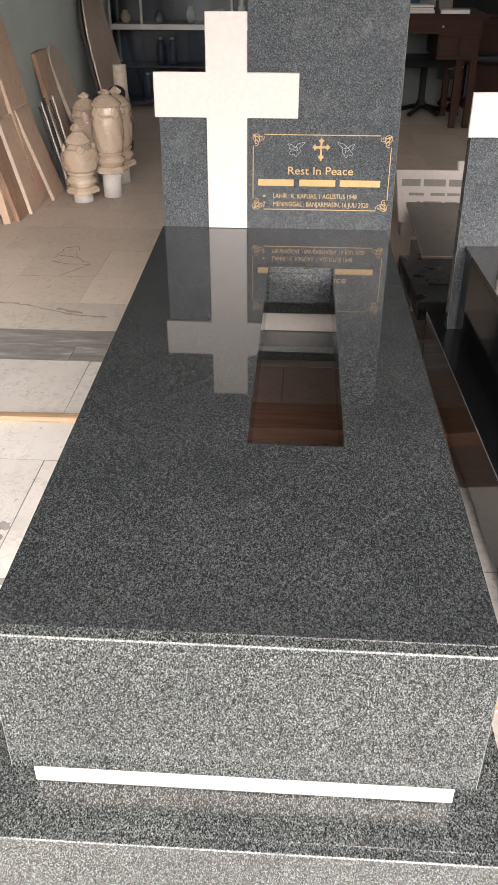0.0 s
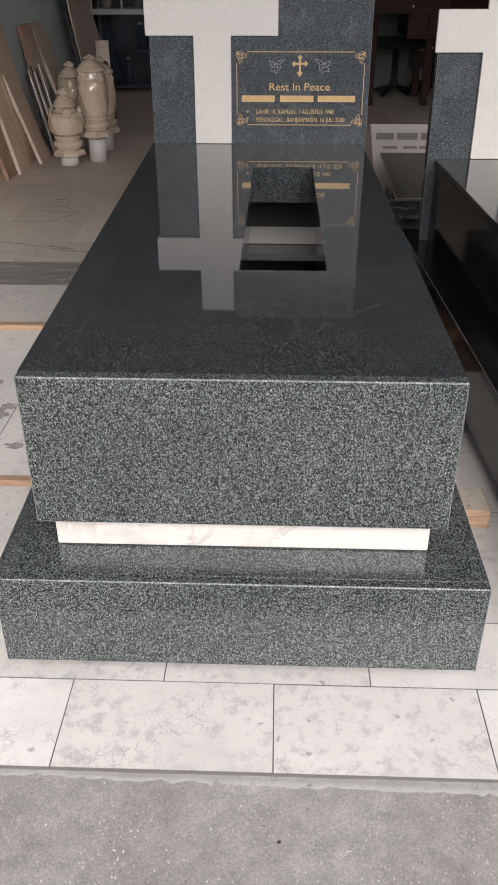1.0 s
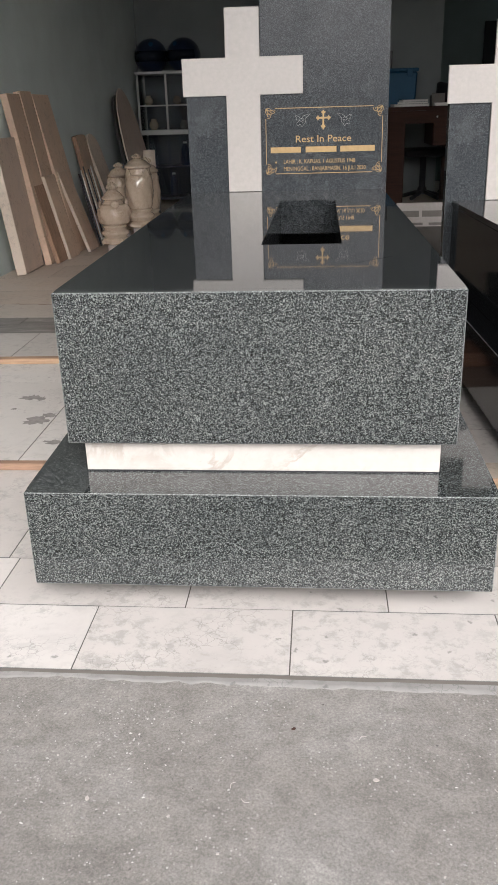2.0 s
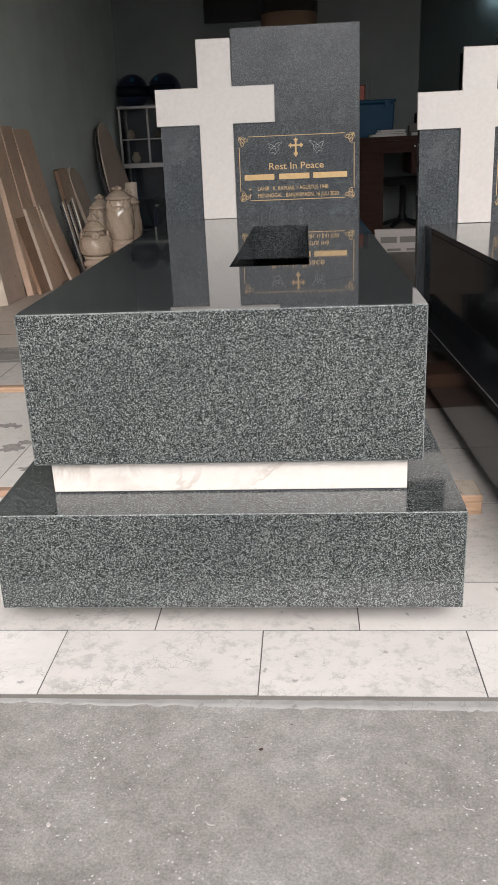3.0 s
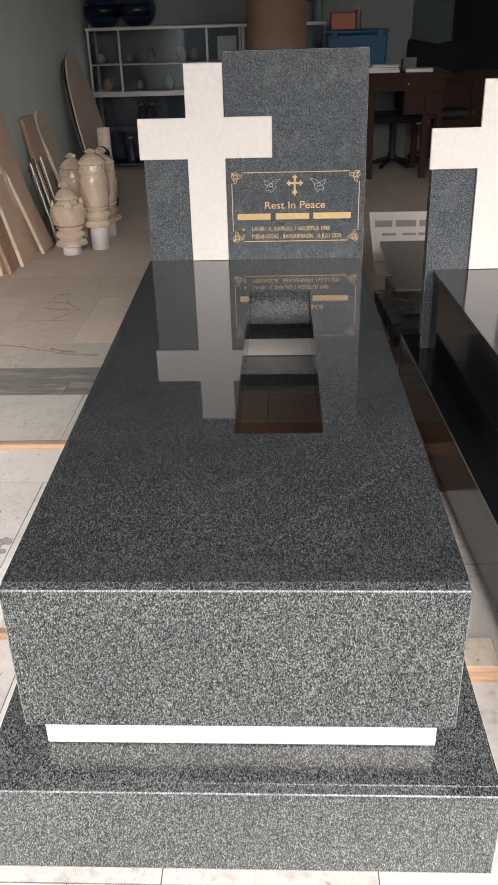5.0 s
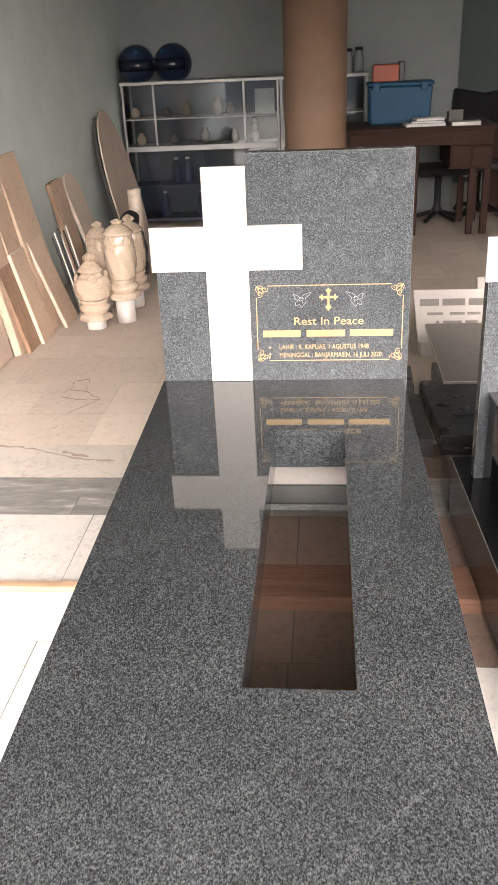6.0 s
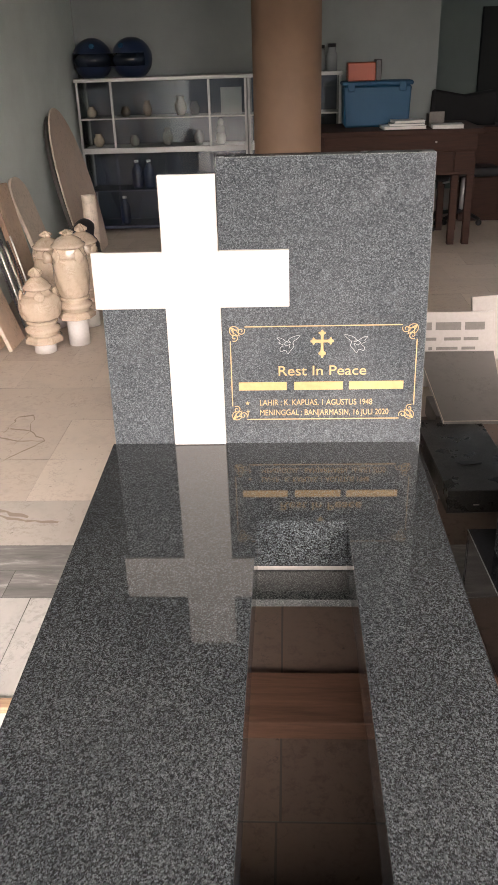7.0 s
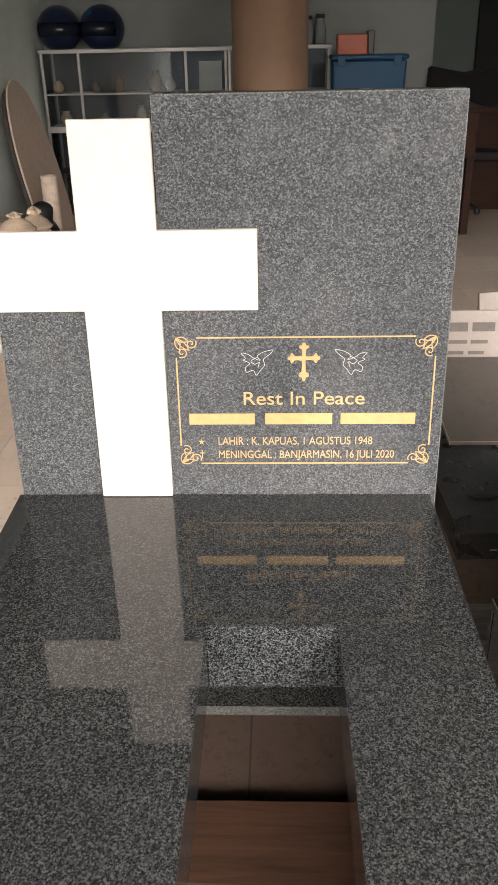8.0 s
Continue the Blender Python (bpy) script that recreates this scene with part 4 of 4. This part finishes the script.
rnd = random.Random(4)
DULL = paint("dull_brown_glaze", (0.17, 0.13, 0.10), 0.25, 0.2, 20)
DULL_GREY = paint("dull_grey_glaze", (0.24, 0.23, 0.22), 0.2, 0.2, 20)
for x, z, r, h, m_ in ((-1.80, 0.806, 0.055, 0.12, URN_MARBLE), (-1.84, 1.073, 0.05, 0.10, URN_MARBLE), (-1.45, 0.806, 0.05, 0.10, DULL_GREY), (-1.30, 1.073, 0.045, 0.14, DULL),
                       (-1.12, 0.806, 0.05, 0.16, DULL_GREY), (-0.98, 1.073, 0.06, 0.17, DULL), (-0.85, 1.073, 0.05, 0.12, DULL_GREY), (-0.82, 0.806, 0.05, 0.13, DULL_GREY), (-1.52, 1.073, 0.05, 0.09, DULL)):
    pot(x, 8.48 + rnd.uniform(-0.04, 0.04), z, r, h, m_, "small stone ornament on a cabinet shelf")
card = part("leaflet", box(-0.10, 0.10, 0, 0.006, 0, 0.24), PAPER, m=pose(-0.49, 8.42, 1.074, -12, 0, 0))
tagged(card, "pale printed leaflet standing in the cabinet", "leaflet")
statue = bmesh.new()
for z, r in ((0.05, 0.05), (0.13, 0.04), (0.19, 0.03)):
    bmesh.ops.create_icosphere(statue, subdivisions=2, radius=r, matrix=Matrix.Translation((0, 0, z)) @ Matrix.Diagonal((1, 1, 1.4, 1)))
tagged(part("figurine", statue, PAPER, smooth=True, m=pose(-0.60, 8.45, 0.806)), "small white figurine on the cabinet shelf", "figurine")
for x, z in ((-1.45, 0.412), (-1.33, 0.412), (-1.60, 0.07), (-1.20, 0.07)):
    t = thing("water_bottle", "blue tinted plastic bottle in the cabinet", "bottle", (x, 8.45, z), 0, "bottles in the cabinet")
    part("bottle", lathe([(0.045, 0), (0.05, 0.02), (0.05, 0.17), (0.02, 0.22), (0.02, 0.24)], 18), BLUE_DARK, t, "", True)
    part("cap", lathe([(0.022, 0.241), (0.022, 0.262)], 14), PAPER, t, "", True)


def helmet(x, turn):
    t = thing("helmet", "dark blue motorcycle helmet on the cabinet", "helmet", (x, 8.50, 1.42), turn, "helmets")
    t.scale = (1.13, 1.13, 1.1)
    b = bmesh.new()
    bmesh.ops.create_uvsphere(b, u_segments=28, v_segments=18, radius=0.165, matrix=Matrix.Translation((0, 0, 0.165)) @ Matrix.Diagonal((1.0, 1.12, 1.02, 1)))
    bmesh.ops.bisect_plane(b, geom=b.verts[:] + b.edges[:] + b.faces[:], plane_co=(0, 0, 0.02), plane_no=(0, 0, -1), clear_outer=True)
    bmesh.ops.holes_fill(b, edges=[e for e in b.edges if e.is_boundary])
    for v in b.verts:
        v.co.z -= 0.02
    part("shell", b, BLUE_DARK, t, "", True)
    v_b = bmesh.new()
    n = 14
    for j, (zz, rr) in enumerate(((0.09, 0.172), (0.14, 0.178), (0.19, 0.170))):
        for i in range(n):
            a = radians(-65 + 130 * i / (n - 1))
            v_b.verts.new((rr * math.sin(a), -1.11 * rr * math.cos(a), zz))
    v_b.verts.ensure_lookup_table()
    for j in range(2):
        for i in range(n - 1):
            k = j * n + i
            v_b.faces.new((v_b.verts[k], v_b.verts[k + 1], v_b.verts[k + n + 1], v_b.verts[k + n]))
    bmesh.ops.solidify(v_b, geom=v_b.faces[:], thickness=0.004)
    part("visor", v_b, VISOR, t, "smoked clear visor", True)
    part("badge", lathe([(0.022, 0), (0.022, 0.008), (0.018, 0.010)], 16, m=Matrix.Translation((0.0, -0.178, 0.245)) @ Matrix.Rotation(radians(60), 4, "X")), BLUE, t, "round blue badge")


helmet(-1.79, 12)
helmet(-1.415, -18)

for x, h, r in ((0.355, 0.19, 0.05), (0.46, 0.20, 0.05)):
    t = thing("bottle", "clear plastic bottle on top of the cabinet", "bottle", (x, 8.45, 1.42), 0, "bottles on the cabinet")
    part("bottle", lathe([(r, 0), (r, h * 0.65), (r * 0.75, h * 0.85), (r * 0.75, h)], 18), CLEAR, t, "", True)
    part("cap", lathe([(r * 0.8, h + 0.0005), (r * 0.8, h + 0.03)], 14), BLACK, t, "", True)

# desk with its clutter
DZ = 0.975
desk = thing("desk", "dark brown wooden desk with drawers and panel legs", "desk", (-0.045, 7.38, 0))
part("desktop", box(0.33, 1.735, 0, 0.85, DZ - 0.04, DZ, 0.004), DESK_WOOD, desk)
part("apron", box(0.40, 1.69, 0.03, 0.05, DZ - 0.16, DZ - 0.041, 0.002), DESK_WOOD, desk)
part("pedestal", box(0.36, 1.03, 0.06, 0.78, 0.0, DZ - 0.041, 0.004), DESK_WOOD, desk, "closed dark brown pedestal")
unit = part("drawer_box", box(1.31, 1.69, 0.06, 0.78, 0.60, DZ - 0.041, 0.004), DESK_WOOD, desk, "dark brown box with two drawers")
for x in (1.325, 1.508):
    part("drawer_front", box(x, x + 0.168, 0.045, 0.0595, 0.625, DZ - 0.18, 0.004), DESK_WOOD, unit)
for x in (1.50, 1.63):
    for y in (0.07, 0.70):
        part("leg", box(x, x + 0.06, y, y + 0.06, 0, 0.5995, 0.003), DESK_WOOD, desk)
part("knob", lathe([(0.008, 0), (0.010, 0.010), (0.006, 0.014)], 12, m=Matrix.Translation((1.34, 0.0295, DZ - 0.10)) @ Matrix.Rotation(radians(90), 4, "X")), ALUMINIUM, desk)

tub = thing("storage_tub", "blue plastic storage tub on the desk", "tub", (0.82, 7.92, DZ))
b = prism([(-0.275, 0), (0.285, 0), (0.30, 0.335), (-0.29, 0.335)], 0.30, 0.015, Matrix.Translation((0, -0.15, 0)))
part("body", b, BLUE, tub)
part("rim", box(-0.302, 0.312, -0.165, 0.165, 0.336, 0.37, 0.01), BLUE, tub)
for x in (-0.22, 0.22):
    part("latch", box(x - 0.03, x + 0.03, -0.178, -0.166, 0.29, 0.365, 0.004), BLUE, tub)
crate = thing("orange_box", "orange plastic box with a black side on the tub", "box", (0.695, 7.93, DZ + 0.37))
part("body", box(-0.125, 0.115, -0.10, 0.10, 0, 0.15, 0.008), ORANGE, crate)
part("side", box(0.1155, 0.165, -0.10, 0.10, 0, 0.17, 0.006), BLACK, crate)


def book(x, y, z, w, d, h, turn, cover):
    t = thing("book", "paper book with pale pages on the desk", "book", (x, y, z), turn, "books on the desk")
    part("page_block", box(-w / 2 + 0.004, w / 2 - 0.004, -d / 2 + 0.004, d / 2, 0.0025, h - 0.0025), PAPER, t)
    part("cover", box(-w / 2, w / 2, -d / 2, d / 2, 0, 0.002), cover, t)
    part("cover", box(-w / 2, w / 2, -d / 2, d / 2, h - 0.002, h), cover, t)


for i, (x, y, w, d, h, turn, c) in enumerate(((1.03, 7.58, 0.36, 0.24, 0.025, 4, PAPER), (1.06, 7.58, 0.30, 0.22, 0.02, -3, CABINET_DARK), (1.07, 7.59, 0.26, 0.20, 0.02, 6, PAPER))):
    book(x, y, DZ + [0, 0.0255, 0.046][i], w, d, h, turn, c)
book(1.40, 7.53, DZ, 0.26, 0.2, 0.03, -4, PAPER)
tray = thing("letter_tray", "grey plastic letter tray standing on the desk", "tray", (1.33, 7.74, DZ))
part("front", box(-0.065, 0.065, -0.08, -0.074, 0.004, 0.12, 0.002), INK, tray)
part("base", box(-0.065, 0.065, -0.073, 0.08, 0, 0.006, 0.002), INK, tray)
for x in (-0.065, 0.059):
    part("side", box(x, x + 0.006, -0.073, 0.08, 0.0065, 0.10, 0.002), INK, tray)

chair = thing("office_chair", "black office chair behind the desk", "chair", (1.78, 8.52, 0), 8)
b = prism([(-0.30, 0.0), (0.30, 0.0), (0.33, 0.30), (0.30, 0.50), (0.0, 0.46), (-0.32, 0.52), (-0.33, 0.28)], 0.09, 0.02, Matrix.Translation((0, 0.12, 0.71)))
part("backrest", b, SEAT_CLOTH, chair)
part("seat", box(-0.26, 0.26, -0.28, 0.20, 0.46, 0.55, 0.03, segments=3), BLACK, chair)
part("column", lathe([(0.03, 0.1), (0.03, 0.459)], 14), ALUMINIUM, chair, "", True)
part("back_post", box(-0.03, 0.03, 0.205, 0.235, 0.50, 0.90, 0.004), BLACK, chair)
for i in range(5):
    a = 2 * math.pi * i / 5
    part("foot", tube([(0, 0, 0.11), (0.28 * math.cos(a), 0.28 * math.sin(a), 0.06)], 0.02, 8), BLACK, chair)
    c = bmesh.new()
    bmesh.ops.create_uvsphere(c, u_segments=12, v_segments=8, radius=0.03, matrix=Matrix.Translation((0.28 * math.cos(a), 0.28 * math.sin(a), 0.03)))
    part("castor", c, BLACK, chair, "", True)

# cupboard added to fill the corner that reads very dark
cupboard = thing("cupboard", "low dark brown cupboard added in the corner behind the desk", "cupboard", (2.13, 8.74, 0))
part("body", box(-0.38, 0.38, -0.22, 0.22, 0.0, 0.86, 0.005), DESK_WOOD, cupboard)
part("top", box(-0.40, 0.40, -0.245, 0.23, 0.861, 0.89, 0.004), DESK_WOOD, cupboard)
for x in (-0.37, 0.005):
    d = part("door", box(x, x + 0.365, -0.236, -0.2205, 0.06, 0.83, 0.004), DESK_WOOD, cupboard)
    part("knob", lathe([(0.010, 0), (0.013, 0.012), (0.007, 0.018)], 12, m=Matrix.Translation((0.03 if x > 0 else -0.03, -0.2365, 0.50)) @ Matrix.Rotation(radians(90), 4, "X")), ALUMINIUM, d)

stool = thing("swivel_stool", "black swivel stool behind the desk's kneehole", "stool", (1.27, 8.20, 0), 4)
part("seat", box(-0.24, 0.26, -0.22, 0.22, 0.46, 0.545, 0.03, segments=2), SEAT_CLOTH, stool, "black padded seat")
part("lever", tube([(0.20, -0.20, 0.45), (0.34, -0.22, 0.47)], 0.009, 8), ALUMINIUM, stool, "shiny lever")
part("column", lathe([(0.06, 0.08), (0.05, 0.12), (0.036, 0.14), (0.036, 0.459)], 14), BLACK, stool, "", True)
for i in range(5):
    a = 2 * math.pi * i / 5 + 0.3
    part("foot", tube([(0, 0, 0.09), (0.25 * math.cos(a), 0.25 * math.sin(a), 0.025)], 0.022, 8), BLACK, stool)

# ---- stone pieces on the floor behind the tombs ----
plate = thing("inscribed_plate", "cream marble plate with engraved grey lines, leaning back", "plate", (0.858, 4.09, 0.085), 0)
tilt = Matrix.Rotation(radians(-14), 4, "X")
b = box(-0.225, 0.245, 0, 0.03, 0.0, 0.305, 0.002)
bmesh.ops.transform(b, matrix=tilt, verts=b.verts)
for v in b.verts:
    v.co.x += 0.035 * (1 - v.co.z / 0.3) if v.co.x < 0 else 0.0
part("slab", b, PLATE_MARBLE, plate)
for z0, z1, xs in ((0.212, 0.252, ((-0.185, -0.075), (-0.055, 0.075), (0.095, 0.195))), (0.158, 0.174, ((-0.14, -0.05), (-0.01, 0.075), (0.09, 0.165))), (0.110, 0.125, ((-0.09, -0.07), (-0.05, 0.06), (0.08, 0.15)))):
    for x0, x1 in xs:
        b = box(x0, x1, -0.0015, 0.001, z0, z1)
        bmesh.ops.transform(b, matrix=tilt, verts=b.verts)
        part("engraved_bar", b, INK, plate)


def block(name, label, x0, x1, y0, y1, z0, z1, material, turn=0, tip=0, category="stone block"):
    b = box(-(x1 - x0) / 2, (x1 - x0) / 2, -(y1 - y0) / 2, (y1 - y0) / 2, 0, z1 - z0, 0.003)
    ob = part(name, b, material, m=pose((x0 + x1) / 2, (y0 + y1) / 2, z0, tip, 0, turn))
    return tagged(ob, label, category, "loose stone pieces")


block("stone_block", "pale stone block under the inscribed plate", 0.68, 0.77, 4.075, 4.185, 0, 0.085, PLATE_MARBLE, 3)
block("stone_block", "pale stone block under the inscribed plate", 0.96, 1.07, 4.075, 4.185, 0, 0.085, PLATE_MARBLE, -4)
b = ground_box(-0.185, 0.185, 0, 0.53, 0, 0.02, 0.002)
for v in b.verts:
    v.co.x *= 1.0 - 0.26 * (1 - v.co.y / 0.53)
ob = part("grey_slab", b, [SLAB_PALE_GREY, SLAB_EDGE], m=pose(0.866, 3.40, 0.094, 16, 0, 0))
tagged(ob, "grey tapered stone slab lying aslant before the plate", "stone slab", "loose stone pieces")
block("stone_block", "dark stone block that carries the slab", 0.71, 0.89, 3.50, 3.74, 0, 0.092, SLAB_GREY, 2)
block("black_block", "long black granite kerb piece lying on the floor", 0.525, 0.597, 2.76, 3.28, 0, 0.095, KERB_GRANITE, 1.5)
block("black_block", "short black granite offcut lying behind the headstone", 0.505, 0.575, 3.31, 3.62, 0, 0.12, KERB_GRANITE, -2)
base_slab = thing("black_slab", "thick black granite slab with a dark splash, lying on the floor", "stone slab", (0.745, 2.79, 0), 3, "loose stone pieces")
part("body", box(-0.10, 0.19, 0, 0.66, 0, 0.098, 0.003), KERB_GRANITE, base_slab)
part("chip", prism([(-0.05, -0.006), (-0.02, -0.014), (0.03, -0.010), (0.055, 0.004), (0.02, 0.013), (-0.03, 0.010)], 0.006, 0.001, Matrix.Translation((0.03, 0.22, 0.0985)) @ Matrix.Rotation(radians(90), 4, "X")), BLACK, base_slab, "dark splash of resin")
part("tag", box(0.0, 0.022, -0.0012, 0.001, 0.034, 0.039), PLATE_MARBLE, base_slab, "small pale chalk mark")
b = box(-0.16, 0.16, 0, 0.03, 0, 0.36, 0.003)
bmesh.ops.transform(b, matrix=Matrix.Rotation(radians(-10), 4, "X") @ Matrix.Rotation(radians(-3), 4, "Y"), verts=b.verts)
low = min(v.co.z for v in b.verts)
for v in b.verts:
    v.co.z -= low
tagged(part("pale_plate", b, PLATE_MARBLE, m=pose(1.24, 4.46, 0, 0, 0, 4)), "blank pale marble plate leaning back behind the inscribed one", "plate", "loose stone pieces")

# ---- floor tiles, last ----
floor_ob = bpy.data.objects["floor"]
tile_meshes = {}


def tile(x0, x1, y0, y1, material, rest=None):
    g = 0.0030 if material is TILE_STAINED_SHADED and y0 < 2.2 else 0.0013 if y0 < 2.5 else 0.0002
    w, d = x1 - x0 - 2 * g, y1 - y0 - 2 * g
    if w < 0.02 or d < 0.02:
        return
    lift = random.uniform(-0.0004, 0.0004)
    if rest is not None:
        box(x0 + g, x1 - g, y0 + g, y1 - g, -0.02, lift, 0.0, bm=rest)
        return
    key = (round(w, 4), round(d, 4), material.name)
    if key not in tile_meshes:
        b = box(-w / 2, w / 2, -d / 2, d / 2, -0.02, 0)
        for f in b.faces:
            f.material_index = 0 if f.normal.z > 0.9 else 1
        tile_meshes[key] = mesh_of("tile", b, [material, RAW_EDGE])
    ob = new("tile", tile_meshes[key])
    ob.parent = floor_ob
    ob.matrix_basis = pose((x0 + x1) / 2, (y0 + y1) / 2, lift, random.uniform(-0.03, 0.03), random.uniform(-0.03, 0.03), random.uniform(-0.12, 0.12))


def row(y0, y1, start, width, material, right=2.4):
    x = start
    while x + width < LEFT + 0.01:
        x += width
    while x < right:
        stone = material
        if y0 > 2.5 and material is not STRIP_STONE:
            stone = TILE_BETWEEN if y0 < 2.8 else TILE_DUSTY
        # under, between and behind the tombs: stain with shade in its colour
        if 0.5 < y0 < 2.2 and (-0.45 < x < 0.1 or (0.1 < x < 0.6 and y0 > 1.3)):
            stone = TILE_STAINED_SHADED
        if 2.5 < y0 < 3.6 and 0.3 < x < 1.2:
            stone = TILE_STAINED_SHADED
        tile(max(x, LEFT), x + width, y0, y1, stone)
        x += width
    return x


rest_bm = bmesh.new()
rows_ = [(-0.31, -0.095, -2.4322, 0.417, TILE), (-0.095, 0.10, -2.74, 0.43, TILE)]
rows_ += [(0.10 + 0.43 * i, 0.53 + 0.43 * i, -0.40 if i != 2 else -0.41, 0.42, TILE) for i in range(5)]
rows_ += [(2.25, 2.41, -2.6, 0.84, STRIP_STONE), (2.41, 2.57, -2.25, 0.84, STRIP_STONE), (2.57, 2.90, -2.08, 0.42, TILE), (2.90, 3.27, -2.29, 0.42, TILE)]
y = 3.27
while y < BACK - 0.05:
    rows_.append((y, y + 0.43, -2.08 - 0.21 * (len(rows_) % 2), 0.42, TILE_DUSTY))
    y += 0.43
for y0, y1, start, width, m_ in rows_:
    x = row(y0, y1, start, width, m_)
    while x < RIGHT:
        tile(x, min(x + width, RIGHT), y0, y1, m_, rest_bm)
        x += width
while y < 10.6:
    x = 1.5
    while x < RIGHT:
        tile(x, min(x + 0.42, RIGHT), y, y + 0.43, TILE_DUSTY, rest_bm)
        x += 0.42
    y += 0.43
# long tiles beside the tomb
for y0, y1, joints in ((0.10, 0.62, (LEFT, -1.458, -1.038, -0.618, -0.402)), (0.62, 1.465, (LEFT, -1.64, -1.22, -0.802, -0.412)), (1.465, 1.735, (LEFT, -1.66, -1.24, -0.412)), (1.735, 2.25, (LEFT, -1.66, -1.24, -0.82, -0.402))):
    for x0, x1 in zip(joints, joints[1:]):
        tile(x0, x1, y0, y1, TILE)
# grey splashes on the tiles
SPLASH = paint("grey_cement_splash", (0.215, 0.20, 0.185), 0.8, 0.2, 40)
for i, (x, y0, w, d) in enumerate(((-0.957, 1.276, 0.045, 0.035), (-0.915, 1.26, 0.02, 0.03), (-0.86, 1.03, 0.05, 0.05), (-0.83, 1.085, 0.03, 0.03), (-0.736, 0.834, 0.034, 0.022), (-0.98, 1.15, 0.012, 0.012))):
    b = bmesh.new()
    b.faces.new([b.verts.new((x + w * r * math.cos(a), y0 + d * r * math.sin(a), 0.0012)) for a, r in [(k * 0.2618, 0.8 + 0.6 * noise.noise(Vector((k * 0.9, i * 5.1, 0.3)))) for k in range(24)]])
    part("splash", b, SPLASH, floor_ob)
# cracks in the old tiles
CRACK = mat("brown_crack_dirt", 0.9, 0, (0.30, 0.24, 0.19))


def crack(points, seed, width=0.0022):
    pick = random.Random(seed)
    b = bmesh.new()
    for (xa, ya), (xb, yb) in zip(points, points[1:]):
        n = max(3, int(math.hypot(xb - xa, yb - ya) / 0.03))
        last = None
        for i in range(n + 1):
            f = i / n
            j = 0.0 if i in (0, n) else pick.uniform(-0.008, 0.008)
            x, y_, w = xa + (xb - xa) * f + j, ya + (yb - ya) * f + j * 0.7, width * pick.uniform(0.4, 1.3)
            pair = (b.verts.new((x, y_ - w, 0.0013)), b.verts.new((x, y_ + w, 0.0013)))
            if last:
                b.faces.new((last[0], pair[0], pair[1], last[1]))
            last = pair
    part("crack", b, CRACK, floor_ob)


crack([(-1.62, 2.90), (-1.46, 2.89), (-1.28, 2.86), (-1.12, 2.79), (-0.98, 2.74), (-0.85, 2.73)], 1, 0.008)
crack([(-1.12, 2.82), (-0.98, 2.77)], 2, 0.012)
crack([(-1.33, 3.50), (-1.31, 3.74), (-1.24, 3.76), (-1.20, 3.57), (-1.10, 3.46), (-1.23, 3.27)], 10, 0.007)
crack([(-1.33, 3.50), (-1.23, 3.46), (-1.10, 3.46)], 11, 0.006)
crack([(-1.23, 3.46), (-1.20, 3.57), (-1.31, 3.60)], 12, 0.006)
crack([(-1.23, 3.27), (-1.23, 3.46)], 13, 0.005)
crack([(-1.25, 3.08), (-1.23, 3.12)], 14, 0.006)

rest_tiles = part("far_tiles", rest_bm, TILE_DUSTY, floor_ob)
tagged(rest_tiles, "", "", "", "stuff")
